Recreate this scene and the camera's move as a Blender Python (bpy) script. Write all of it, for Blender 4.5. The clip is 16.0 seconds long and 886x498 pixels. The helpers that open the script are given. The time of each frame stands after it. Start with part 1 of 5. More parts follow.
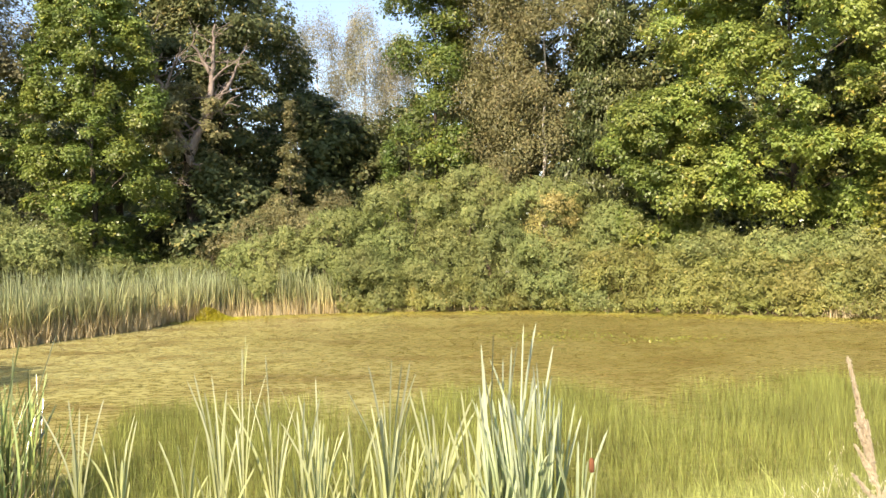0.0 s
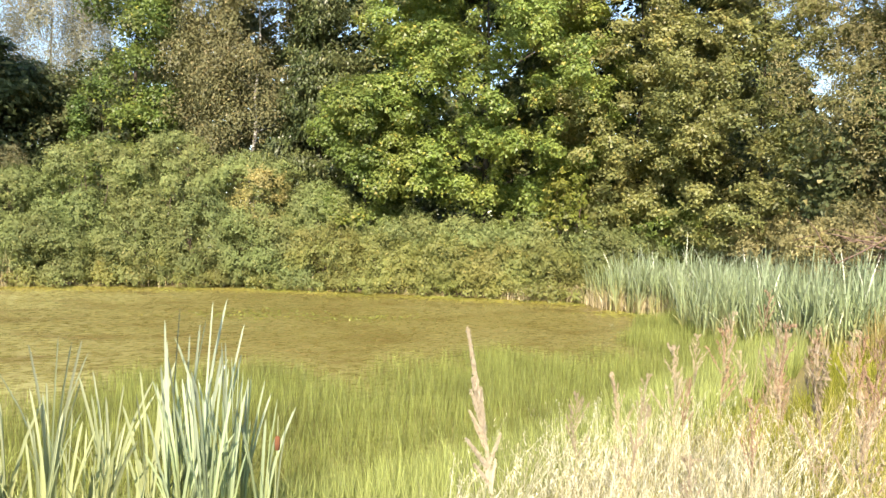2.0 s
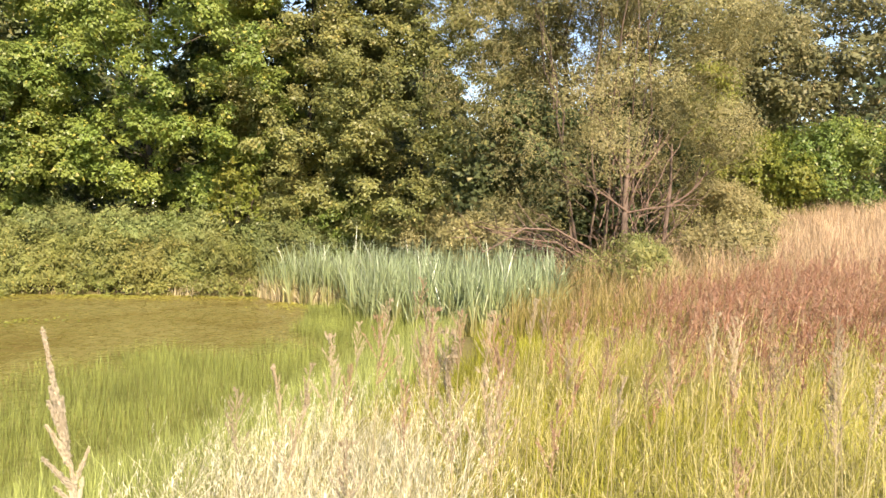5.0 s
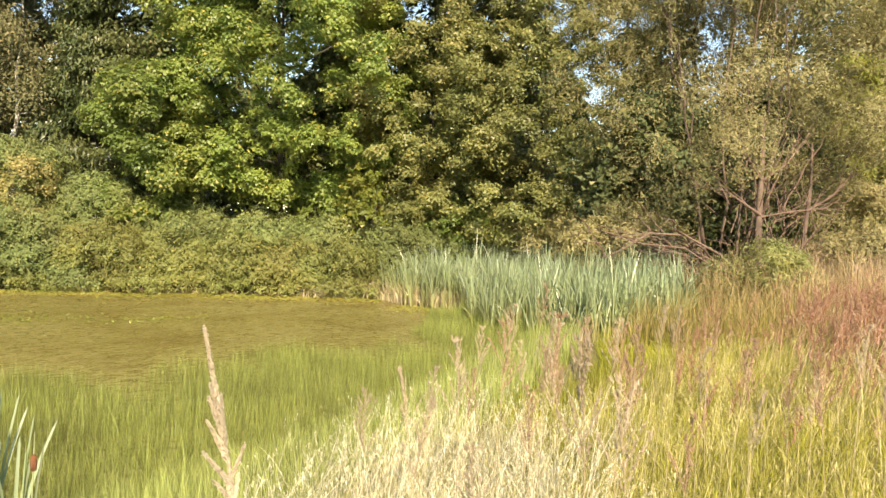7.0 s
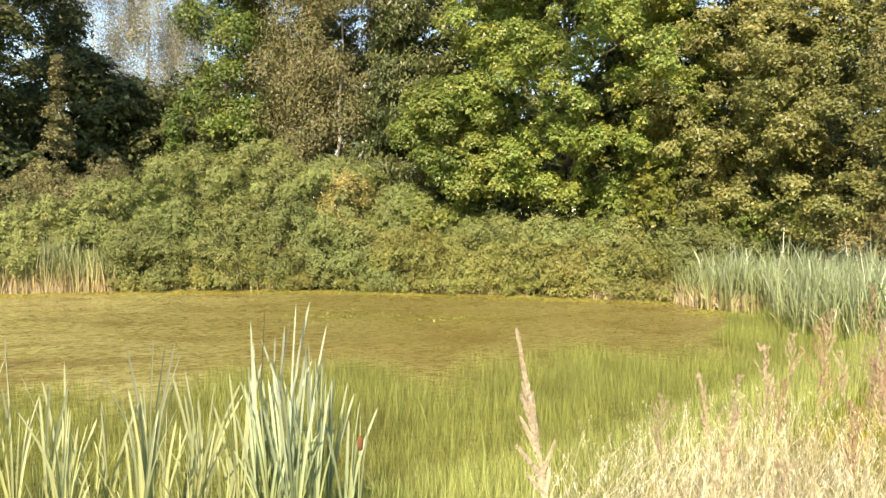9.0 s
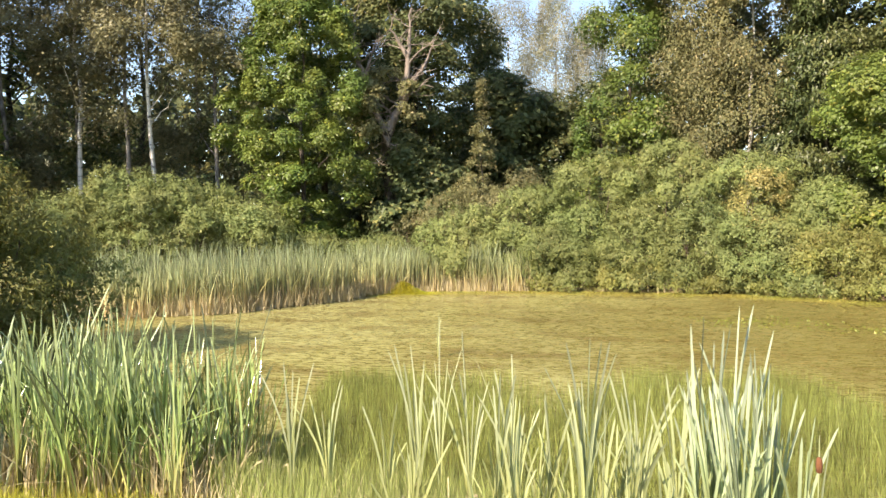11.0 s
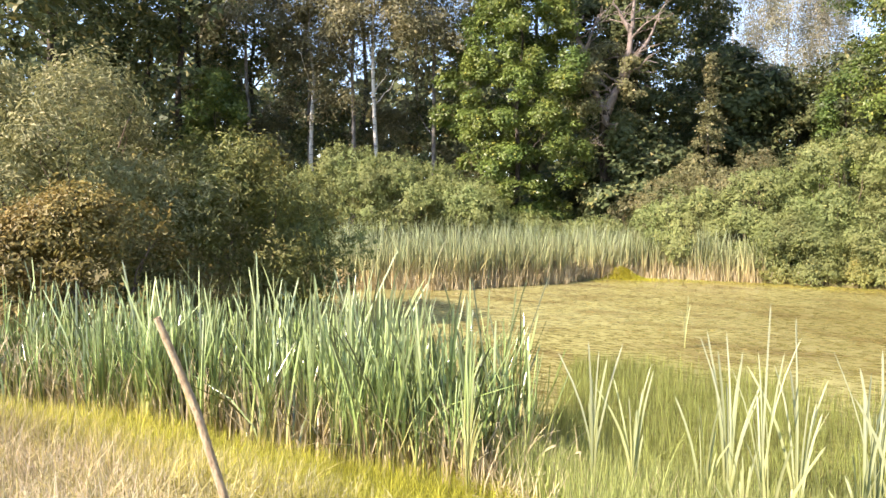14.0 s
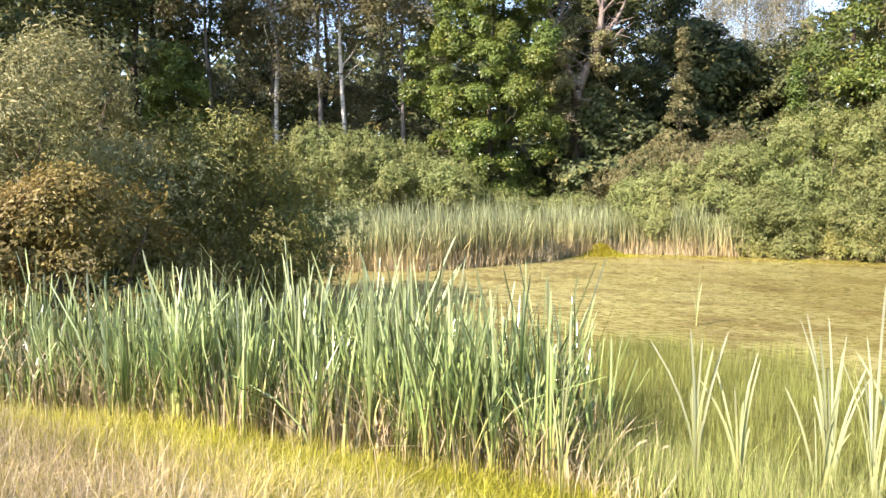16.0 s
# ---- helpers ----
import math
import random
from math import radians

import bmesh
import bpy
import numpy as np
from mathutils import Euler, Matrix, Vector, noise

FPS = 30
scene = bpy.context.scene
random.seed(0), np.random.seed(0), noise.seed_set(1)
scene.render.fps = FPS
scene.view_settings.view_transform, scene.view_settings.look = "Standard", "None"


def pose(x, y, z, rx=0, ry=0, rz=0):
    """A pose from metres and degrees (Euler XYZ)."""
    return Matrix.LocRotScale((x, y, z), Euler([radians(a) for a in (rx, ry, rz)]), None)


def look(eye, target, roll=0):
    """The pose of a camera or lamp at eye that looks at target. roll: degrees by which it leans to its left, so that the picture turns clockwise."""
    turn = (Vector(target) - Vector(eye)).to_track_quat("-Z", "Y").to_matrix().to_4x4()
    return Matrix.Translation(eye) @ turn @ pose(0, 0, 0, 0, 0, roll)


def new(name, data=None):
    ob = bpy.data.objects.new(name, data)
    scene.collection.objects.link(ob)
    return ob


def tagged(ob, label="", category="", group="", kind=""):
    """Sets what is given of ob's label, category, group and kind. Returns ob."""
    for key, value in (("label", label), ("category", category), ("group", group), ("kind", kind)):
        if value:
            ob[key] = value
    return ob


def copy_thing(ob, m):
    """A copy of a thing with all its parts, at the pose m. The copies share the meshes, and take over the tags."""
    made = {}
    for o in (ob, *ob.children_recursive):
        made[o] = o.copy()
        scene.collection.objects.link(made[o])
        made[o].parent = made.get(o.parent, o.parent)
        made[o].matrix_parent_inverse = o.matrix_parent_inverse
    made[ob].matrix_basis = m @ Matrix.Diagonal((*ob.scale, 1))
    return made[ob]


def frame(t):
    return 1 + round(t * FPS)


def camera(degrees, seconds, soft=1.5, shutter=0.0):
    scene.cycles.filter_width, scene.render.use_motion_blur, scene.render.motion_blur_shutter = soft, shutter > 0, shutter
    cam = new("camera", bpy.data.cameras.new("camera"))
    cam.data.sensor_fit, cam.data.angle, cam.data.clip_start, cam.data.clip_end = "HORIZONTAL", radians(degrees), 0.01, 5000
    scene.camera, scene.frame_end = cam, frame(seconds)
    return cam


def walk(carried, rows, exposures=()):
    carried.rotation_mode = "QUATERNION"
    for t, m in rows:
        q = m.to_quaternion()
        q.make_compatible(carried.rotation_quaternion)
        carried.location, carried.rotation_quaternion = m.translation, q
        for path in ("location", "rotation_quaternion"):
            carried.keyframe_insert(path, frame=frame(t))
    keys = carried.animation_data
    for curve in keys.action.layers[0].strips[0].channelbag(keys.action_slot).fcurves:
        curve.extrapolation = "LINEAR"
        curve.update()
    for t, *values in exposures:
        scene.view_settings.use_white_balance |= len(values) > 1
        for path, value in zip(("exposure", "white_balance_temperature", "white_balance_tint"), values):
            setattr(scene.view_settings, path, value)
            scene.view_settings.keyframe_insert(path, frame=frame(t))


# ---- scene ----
cam = camera(61.6, 16.0)
PATH = [
    (0, (0.505, 0.078, 2.388), (0.46, 2.077, 2.381), -1.5),
    (0.5, (0.489, 0.077, 2.386), (0.509, 2.077, 2.348), -0.1),
    (1, (0.516, 0.079, 2.381), (0.742, 2.065, 2.318), 0.6),
    (1.5, (0.546, 0.089, 2.377), (1.036, 2.027, 2.311), 1.3),
    (2, (0.583, 0.116, 2.373), (1.297, 1.984, 2.31), 1.6),
    (2.5, (0.602, 0.128, 2.371), (1.514, 1.906, 2.307), 2.1),
    (3, (0.621, 0.133, 2.369), (1.692, 1.821, 2.306), 2.3),
    (3.5, (0.635, 0.13, 2.37), (1.817, 1.743, 2.309), 2.2),
    (4, (0.644, 0.12, 2.371), (1.925, 1.655, 2.317), 1.8),
    (4.2, (0.644, 0.114, 2.371), (1.964, 1.616, 2.327), 1.8),
    (5.25, (0.66, 0.115, 2.368), (2.099, 1.504, 2.305), 1.8),
    (6.3, (0.662, 0.124, 2.369), (2.014, 1.596, 2.304), 1.8),
    (6.5, (0.669, 0.135, 2.366), (1.983, 1.641, 2.301), 1.7),
    (7, (0.651, 0.15, 2.365), (1.838, 1.758, 2.309), 1.9),
    (7.5, (0.656, 0.152, 2.366), (1.699, 1.857, 2.305), 1.2),
    (8, (0.631, 0.14, 2.369), (1.533, 1.924, 2.3), 0.8),
    (8.5, (0.643, 0.153, 2.367), (1.361, 2.018, 2.291), 0.9),
    (9, (0.628, 0.134, 2.371), (1.126, 2.07, 2.305), 0.3),
    (9.5, (0.62, 0.132, 2.371), (0.875, 2.115, 2.318), 0.3),
    (10, (0.599, 0.105, 2.373), (0.566, 2.104, 2.318), 0.4),
    (10.2, (0.592, 0.104, 2.373), (0.442, 2.098, 2.325), 0.0),
    (12.3, (0.048, 0.373, 2.313), (-0.855, 2.155, 2.226), 1.7),
    (12.5, (0.027, 0.341, 2.31), (-0.902, 2.111, 2.244), 2.7),
    (13, (-0.138, 0.351, 2.276), (-1.116, 2.094, 2.209), 2.0),
    (13.5, (-0.327, 0.357, 2.265), (-1.383, 2.052, 2.158), 1.3),
    (14, (-0.59, 0.34, 2.24), (-1.603, 2.062, 2.146), 0.6),
    (14.3, (-0.77, 0.324, 2.237), (-1.677, 2.103, 2.141), -0.1),
    (14.5, (-0.853, 0.337, 2.294), (-1.766, 2.113, 2.184), -1.8),
    (15, (-1.081, 0.367, 2.27), (-1.943, 2.169, 2.157), 1.3),
    (15.5, (-1.359, 0.363, 2.269), (-2.282, 2.132, 2.134), -1.9),
    (16, (-1.624, 0.343, 2.249), (-2.524, 2.123, 2.097), -0.2),
]
walk(cam, [(t, look(eye, target, roll)) for t, eye, target, roll in PATH], exposures=[(0.0, 1.24, 8150, 17), (1.0, 1.27, 8100, 16), (1.5, 1.26, 7350, 12), (2.0, 1.25, 7450, 13), (2.5, 1.22, 8050, 15), (3.0, 1.2, 7850, 14), (3.5, 1.2, 7550, 16), (4.0, 1.18, 7650, 17), (6.5, 1.1, 8650, 12), (7.5, 1.07, 8500, 11), (9.0, 1.12, 8400, 13), (10.0, 1.14, 8150, 13), (12.5, 1.42, 7450, 19), (16.0, 1.47, 7200, 23)])

# ---------- world, sun, exposure ----------
SUN_YAW, SUN_EL = 154.0, 35.0
world = bpy.data.worlds.new("world")
scene.world = world
world.use_nodes = True
wn = world.node_tree
sky = wn.nodes.new("ShaderNodeTexSky")
sky.sky_type = 'NISHITA'
sky.sun_disc = False
sky.sun_elevation = radians(SUN_EL)
sky.sun_rotation = radians(-SUN_YAW)
sky.air_density = 1.0
sky.dust_density = 0.2
sky.ozone_density = 3.0
wn.links.new(sky.outputs[0], wn.nodes["Background"].inputs[0])
wn.nodes["Background"].inputs[1].default_value = 0.15
sun_data = bpy.data.lights.new("sun", 'SUN')
sun_data.energy = 5.0
sun_data.angle = radians(0.55)
sun_data.color = (1.0, 0.93, 0.83)
sun = new("sun", sun_data)
SUN_DIR = Vector((-math.sin(radians(SUN_YAW)) * math.cos(radians(SUN_EL)),
                  math.cos(radians(SUN_YAW)) * math.cos(radians(SUN_EL)), math.sin(radians(SUN_EL))))
sun.matrix_world = Matrix.Translation(SUN_DIR * 60) @ SUN_DIR.to_track_quat("Z", "Y").to_matrix().to_4x4()


# ---------- materials ----------
def material(name):
    m = bpy.data.materials.new(name)
    m.use_nodes = True
    nt = m.node_tree
    return m, nt, nt.nodes["Principled BSDF"], nt.nodes["Material Output"]


def node(nt, kind, **values):
    n = nt.nodes.new(kind)
    for key, v in values.items():
        n.inputs[key].default_value = v
    return n


def ramp(nt, stops):
    r = nt.nodes.new("ShaderNodeValToRGB")
    el = r.color_ramp.elements
    while len(el) < len(stops):
        el.new(0.5)
    for e, (p, c) in zip(el, stops):
        e.position, e.color = p, (*c, 1)
    return r


def mix_colour(nt, fac, a, b):
    n = nt.nodes.new("ShaderNodeMix")
    n.data_type = 'RGBA'
    if fac is not None:
        nt.links.new(fac, n.inputs[0])
    nt.links.new(a, n.inputs[6])
    nt.links.new(b, n.inputs[7])
    return n


def leaf_material(name, dark, light, tip, through_light=0.3, rough=0.42, patch=0.5, gloss=0.35, tip_share=0.08, drift=(0.472, 0.514)):
    """Foliage: every leaf has its own shade, whole sprays differ too, and a few leaves have turned."""
    m, nt, bsdf, out = material(name)
    geo = nt.nodes.new("ShaderNodeNewGeometry")
    noise_a = node(nt, "ShaderNodeTexNoise", Scale=patch, Detail=3.0, Roughness=0.6)
    nt.links.new(geo.outputs["Position"], noise_a.inputs["Vector"])
    blend = nt.nodes.new("ShaderNodeMath")
    blend.operation = 'MULTIPLY_ADD'
    blend.inputs[1].default_value = 0.3
    nt.links.new(geo.outputs["Random Per Island"], blend.inputs[0])
    spread = nt.nodes.new("ShaderNodeMath")
    spread.operation = 'MULTIPLY_ADD'
    spread.inputs[1].default_value = 1.5
    spread.inputs[2].default_value = -0.40
    nt.links.new(noise_a.outputs["Fac"], spread.inputs[0])
    nt.links.new(spread.outputs[0], blend.inputs[2])
    r = ramp(nt, [(0.0, dark), (0.85, light), (1.0, tip)])
    nt.links.new(blend.outputs[0], r.inputs[0])
    # turned leaves
    scramble = nt.nodes.new("ShaderNodeMath")
    scramble.operation = 'MULTIPLY'
    scramble.inputs[1].default_value = 37.7
    nt.links.new(geo.outputs["Random Per Island"], scramble.inputs[0])
    fract = nt.nodes.new("ShaderNodeMath")
    fract.operation = 'FRACT'
    nt.links.new(scramble.outputs[0], fract.inputs[0])
    less = nt.nodes.new("ShaderNodeMath")
    less.operation = 'LESS_THAN'
    less.inputs[1].default_value = tip_share
    nt.links.new(fract.outputs[0], less.inputs[0])
    turned = nt.nodes.new("ShaderNodeRGB")
    turned.outputs[0].default_value = (*tip, 1)
    mixed = mix_colour(nt, less.outputs[0], r.outputs[0], turned.outputs[0])
    # no two plants have quite the same green, and single boughs turn yellow or stay bluish
    info = nt.nodes.new("ShaderNodeObjectInfo")
    plant_hsv = nt.nodes.new("ShaderNodeHueSaturation")
    bough = node(nt, "ShaderNodeTexNoise", Scale=0.55, Detail=2.0)
    nt.links.new(geo.outputs["Position"], bough.inputs["Vector"])
    for source, socket, near_, far_, low, high in ((bough.outputs["Fac"], "Hue", 0.3, 0.7, *drift), (info.outputs["Random"], "Value", 0, 1, 0.82, 1.16)):
        span = nt.nodes.new("ShaderNodeMapRange")
        span.inputs["From Min"].default_value, span.inputs["From Max"].default_value = near_, far_
        span.inputs["To Min"].default_value, span.inputs["To Max"].default_value = low, high
        nt.links.new(source, span.inputs["Value"])
        nt.links.new(span.outputs[0], plant_hsv.inputs[socket])
    nt.links.new(mixed.outputs[2], plant_hsv.inputs["Color"])
    nt.links.new(plant_hsv.outputs[0], bsdf.inputs["Base Color"])
    bsdf.inputs["Roughness"].default_value = rough
    bsdf.inputs["Specular IOR Level"].default_value = gloss
    tr = nt.nodes.new("ShaderNodeBsdfTranslucent")
    nt.links.new(plant_hsv.outputs[0], tr.inputs[0])
    mx = nt.nodes.new("ShaderNodeMixShader")
    mx.inputs[0].default_value = through_light
    nt.links.new(bsdf.outputs[0], mx.inputs[1])
    nt.links.new(tr.outputs[0], mx.inputs[2])
    nt.links.new(mx.outputs[0], out.inputs[0])
    return m


def blade_material(name, root, mid, tip, height=1.5, base_z=0.0, through_light=0.3, rough=0.5, gloss=0.4, vary=0.35, sun_shade_range=(0.5, 1.4), singly=False):
    """Blades that change colour from root to tip, each toned bright or dark as if in sun or shade."""
    m, nt, bsdf, out = material(name)
    geo = nt.nodes.new("ShaderNodeNewGeometry")
    tex = nt.nodes.new("ShaderNodeTexCoord")
    sep = nt.nodes.new("ShaderNodeSeparateXYZ")
    nt.links.new(tex.outputs["Object"], sep.inputs[0])
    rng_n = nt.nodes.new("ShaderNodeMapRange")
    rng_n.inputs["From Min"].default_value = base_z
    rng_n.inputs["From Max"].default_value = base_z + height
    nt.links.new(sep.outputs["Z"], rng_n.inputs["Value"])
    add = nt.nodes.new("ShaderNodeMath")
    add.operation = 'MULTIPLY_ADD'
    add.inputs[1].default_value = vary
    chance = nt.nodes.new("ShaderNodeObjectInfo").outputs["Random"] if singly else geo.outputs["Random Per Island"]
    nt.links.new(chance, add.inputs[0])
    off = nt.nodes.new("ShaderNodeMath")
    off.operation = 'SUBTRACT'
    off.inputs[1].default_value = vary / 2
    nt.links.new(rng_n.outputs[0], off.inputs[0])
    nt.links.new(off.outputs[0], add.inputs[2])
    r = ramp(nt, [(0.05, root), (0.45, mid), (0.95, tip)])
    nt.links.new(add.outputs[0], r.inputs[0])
    hsv = nt.nodes.new("ShaderNodeHueSaturation")
    nt.links.new(r.outputs[0], hsv.inputs["Color"])
    patch = node(nt, "ShaderNodeTexNoise", Scale=0.9, Detail=3.0)
    nt.links.new(tex.outputs["Object"], patch.inputs["Vector"])
    val = nt.nodes.new("ShaderNodeMapRange")
    val.inputs["From Min"].default_value, val.inputs["From Max"].default_value = 0.25, 0.75
    val.inputs["To Min"].default_value, val.inputs["To Max"].default_value = 0.65, 1.25
    nt.links.new(patch.outputs["Fac"], val.inputs["Value"])
    scramble = nt.nodes.new("ShaderNodeMath")
    scramble.operation = 'MULTIPLY'
    scramble.inputs[1].default_value = 53.3
    nt.links.new(chance, scramble.inputs[0])
    fract = nt.nodes.new("ShaderNodeMath")
    fract.operation = 'FRACT'
    nt.links.new(scramble.outputs[0], fract.inputs[0])
    # random brightness per blade puts sunlit and shaded blades into the colour
    own = nt.nodes.new("ShaderNodeMapRange")
    own.inputs["To Min"].default_value, own.inputs["To Max"].default_value = sun_shade_range
    nt.links.new(fract.outputs[0], own.inputs["Value"])
    both = nt.nodes.new("ShaderNodeMath")
    both.operation = 'MULTIPLY'
    nt.links.new(val.outputs[0], both.inputs[0])
    nt.links.new(own.outputs[0], both.inputs[1])
    nt.links.new(both.outputs[0], hsv.inputs["Value"])
    nt.links.new(hsv.outputs[0], bsdf.inputs["Base Color"])
    bsdf.inputs["Roughness"].default_value = rough
    bsdf.inputs["Specular IOR Level"].default_value = gloss
    tr = nt.nodes.new("ShaderNodeBsdfTranslucent")
    nt.links.new(hsv.outputs[0], tr.inputs[0])
    mx = nt.nodes.new("ShaderNodeMixShader")
    mx.inputs[0].default_value = through_light
    nt.links.new(bsdf.outputs[0], mx.inputs[1])
    nt.links.new(tr.outputs[0], mx.inputs[2])
    nt.links.new(mx.outputs[0], out.inputs[0])
    return m


def bark_material(name, dark, light, scale=6.0, stretch=0.25, bump=0.5):
    m, nt, bsdf, out = material(name)
    tex = nt.nodes.new("ShaderNodeTexCoord")
    mp = nt.nodes.new("ShaderNodeMapping")
    mp.inputs["Scale"].default_value = (1, 1, stretch)
    nt.links.new(tex.outputs["Object"], mp.inputs[0])
    n = node(nt, "ShaderNodeTexNoise", Scale=scale, Detail=6.0, Roughness=0.7)
    nt.links.new(mp.outputs[0], n.inputs["Vector"])
    r = ramp(nt, [(0.3, dark), (0.7, light)])
    nt.links.new(n.outputs["Fac"], r.inputs[0])
    nt.links.new(r.outputs[0], bsdf.inputs["Base Color"])
    bsdf.inputs["Roughness"].default_value = 0.9
    b = node(nt, "ShaderNodeBump", Strength=bump, Distance=0.03)
    nt.links.new(n.outputs["Fac"], b.inputs["Height"])
    nt.links.new(b.outputs[0], bsdf.inputs["Normal"])
    return m


def birch_material(name):
    m, nt, bsdf, out = material(name)
    tex = nt.nodes.new("ShaderNodeTexCoord")
    mp = nt.nodes.new("ShaderNodeMapping")
    mp.inputs["Scale"].default_value = (1, 1, 3.0)
    nt.links.new(tex.outputs["Object"], mp.inputs[0])
    n = node(nt, "ShaderNodeTexNoise", Scale=2.2, Detail=5.0, Roughness=0.7)
    nt.links.new(mp.outputs[0], n.inputs["Vector"])
    r = ramp(nt, [(0.34, (0.03, 0.025, 0.02)), (0.44, (0.55, 0.52, 0.47)), (0.8, (0.75, 0.72, 0.66))])
    nt.links.new(n.outputs["Fac"], r.inputs[0])
    nt.links.new(r.outputs[0], bsdf.inputs["Base Color"])
    bsdf.inputs["Roughness"].default_value = 0.7
    return m


def ground_material():
    m, nt, bsdf, out = material("bank_soil_and_turf")
    tex = nt.nodes.new("ShaderNodeTexCoord")
    n1 = node(nt, "ShaderNodeTexNoise", Scale=0.35, Detail=6.0, Roughness=0.6)
    n2 = node(nt, "ShaderNodeTexNoise", Scale=9.0, Detail=8.0, Roughness=0.7)
    nt.links.new(tex.outputs["Object"], n1.inputs["Vector"])
    nt.links.new(tex.outputs["Object"], n2.inputs["Vector"])
    r1 = ramp(nt, [(0.3, (0.09, 0.075, 0.03)), (0.5, (0.20, 0.17, 0.05)), (0.7, (0.30, 0.24, 0.10))])
    r2 = ramp(nt, [(0.3, (0.04, 0.035, 0.02)), (0.7, (0.28, 0.24, 0.10))])
    nt.links.new(n1.outputs["Fac"], r1.inputs[0])
    nt.links.new(n2.outputs["Fac"], r2.inputs[0])
    mx = mix_colour(nt, None, r1.outputs[0], r2.outputs[0])
    mx.inputs[0].default_value = 0.45
    nt.links.new(mx.outputs[2], bsdf.inputs["Base Color"])
    bsdf.inputs["Roughness"].default_value = 0.95
    b = node(nt, "ShaderNodeBump", Strength=0.7, Distance=0.05)
    nt.links.new(n2.outputs["Fac"], b.inputs["Height"])
    nt.links.new(b.outputs[0], bsdf.inputs["Normal"])
    return m


def water_material():
    """Shallow still water full of weed: brown where it is open, yellow-green where weed mats reach the surface."""
    m, nt, bsdf, out = material("weedy_pond_water")
    tex = nt.nodes.new("ShaderNodeTexCoord")
    mp = nt.nodes.new("ShaderNodeMapping")
    mp.inputs["Scale"].default_value = (0.65, 1.3, 1)
    nt.links.new(tex.outputs["Object"], mp.inputs[0])
    big = node(nt, "ShaderNodeTexNoise", Scale=0.16, Detail=4.0, Roughness=0.55)
    fine = node(nt, "ShaderNodeTexNoise", Scale=6.5, Detail=6.0, Roughness=0.7, Distortion=0.5)
    nt.links.new(tex.outputs["Object"], big.inputs["Vector"])
    nt.links.new(mp.outputs[0], fine.inputs["Vector"])
    r1 = ramp(nt, [(0.36, (0.175, 0.157, 0.050)), (0.50, (0.29, 0.277, 0.102)), (0.66, (0.37, 0.368, 0.165))])
    nt.links.new(big.outputs["Fac"], r1.inputs[0])
    r2 = ramp(nt, [(0.38, (0.075, 0.055, 0.018)), (0.46, (0.21, 0.175, 0.052)), (0.53, (0.32, 0.290, 0.104)), (0.64, (0.49, 0.46, 0.20))])
    nt.links.new(fine.outputs["Fac"], r2.inputs[0])
    mx = mix_colour(nt, None, r1.outputs[0], r2.outputs[0])
    mx.inputs[0].default_value = 0.5
    # open brown water shows through the weed in patches
    gaps = node(nt, "ShaderNodeTexNoise", Scale=0.75, Detail=5.0, Roughness=0.62)
    nt.links.new(mp.outputs[0], gaps.inputs["Vector"])
    gap_r = nt.nodes.new("ShaderNodeMapRange")
    gap_r.inputs["From Min"].default_value, gap_r.inputs["From Max"].default_value = 0.49, 0.64
    gap_r.inputs["To Min"].default_value, gap_r.inputs["To Max"].default_value = 0.0, 0.8
    nt.links.new(gaps.outputs["Fac"], gap_r.inputs["Value"])
    mud = nt.nodes.new("ShaderNodeRGB")
    mud.outputs[0].default_value = (0.148, 0.110, 0.036, 1)
    mx = mix_colour(nt, gap_r.outputs[0], mx.outputs[2], mud.outputs[0])
    # a round area in the middle is mixed towards brown
    mid_map = nt.nodes.new("ShaderNodeMapping")
    mid_map.inputs["Location"].default_value = (-0.55, -1.55, 0)
    mid_map.inputs["Scale"].default_value = (0.075, 0.085, 1)
    nt.links.new(tex.outputs["Object"], mid_map.inputs[0])
    mid_fade = nt.nodes.new("ShaderNodeTexGradient")
    mid_fade.gradient_type = 'SPHERICAL'
    nt.links.new(mid_map.outputs[0], mid_fade.inputs[0])
    mid_r = nt.nodes.new("ShaderNodeMapRange")
    mid_r.inputs["From Min"].default_value, mid_r.inputs["From Max"].default_value = 0.0, 0.55
    mid_r.inputs["To Min"].default_value, mid_r.inputs["To Max"].default_value = 0.0, 0.6
    nt.links.new(mid_fade.outputs["Fac"], mid_r.inputs["Value"])
    mid_brown = nt.nodes.new("ShaderNodeRGB")
    mid_brown.outputs[0].default_value = (0.124, 0.091, 0.020, 1)
    mx = mix_colour(nt, mid_r.outputs[0], mx.outputs[2], mid_brown.outputs[0])
    nt.links.new(mx.outputs[2], bsdf.inputs["Base Color"])
    rr = nt.nodes.new("ShaderNodeMapRange")
    rr.inputs["From Min"].default_value, rr.inputs["From Max"].default_value = 0.44, 0.54
    rr.inputs["To Min"].default_value, rr.inputs["To Max"].default_value = 0.03, 0.5
    nt.links.new(fine.outputs["Fac"], rr.inputs["Value"])
    nt.links.new(rr.outputs[0], bsdf.inputs["Roughness"])
    bsdf.inputs["IOR"].default_value = 1.33
    bsdf.inputs["Specular IOR Level"].default_value = 0.42
    b = node(nt, "ShaderNodeBump", Strength=0.08, Distance=0.02)
    nt.links.new(fine.outputs["Fac"], b.inputs["Height"])
    nt.links.new(b.outputs[0], bsdf.inputs["Normal"])
    return m


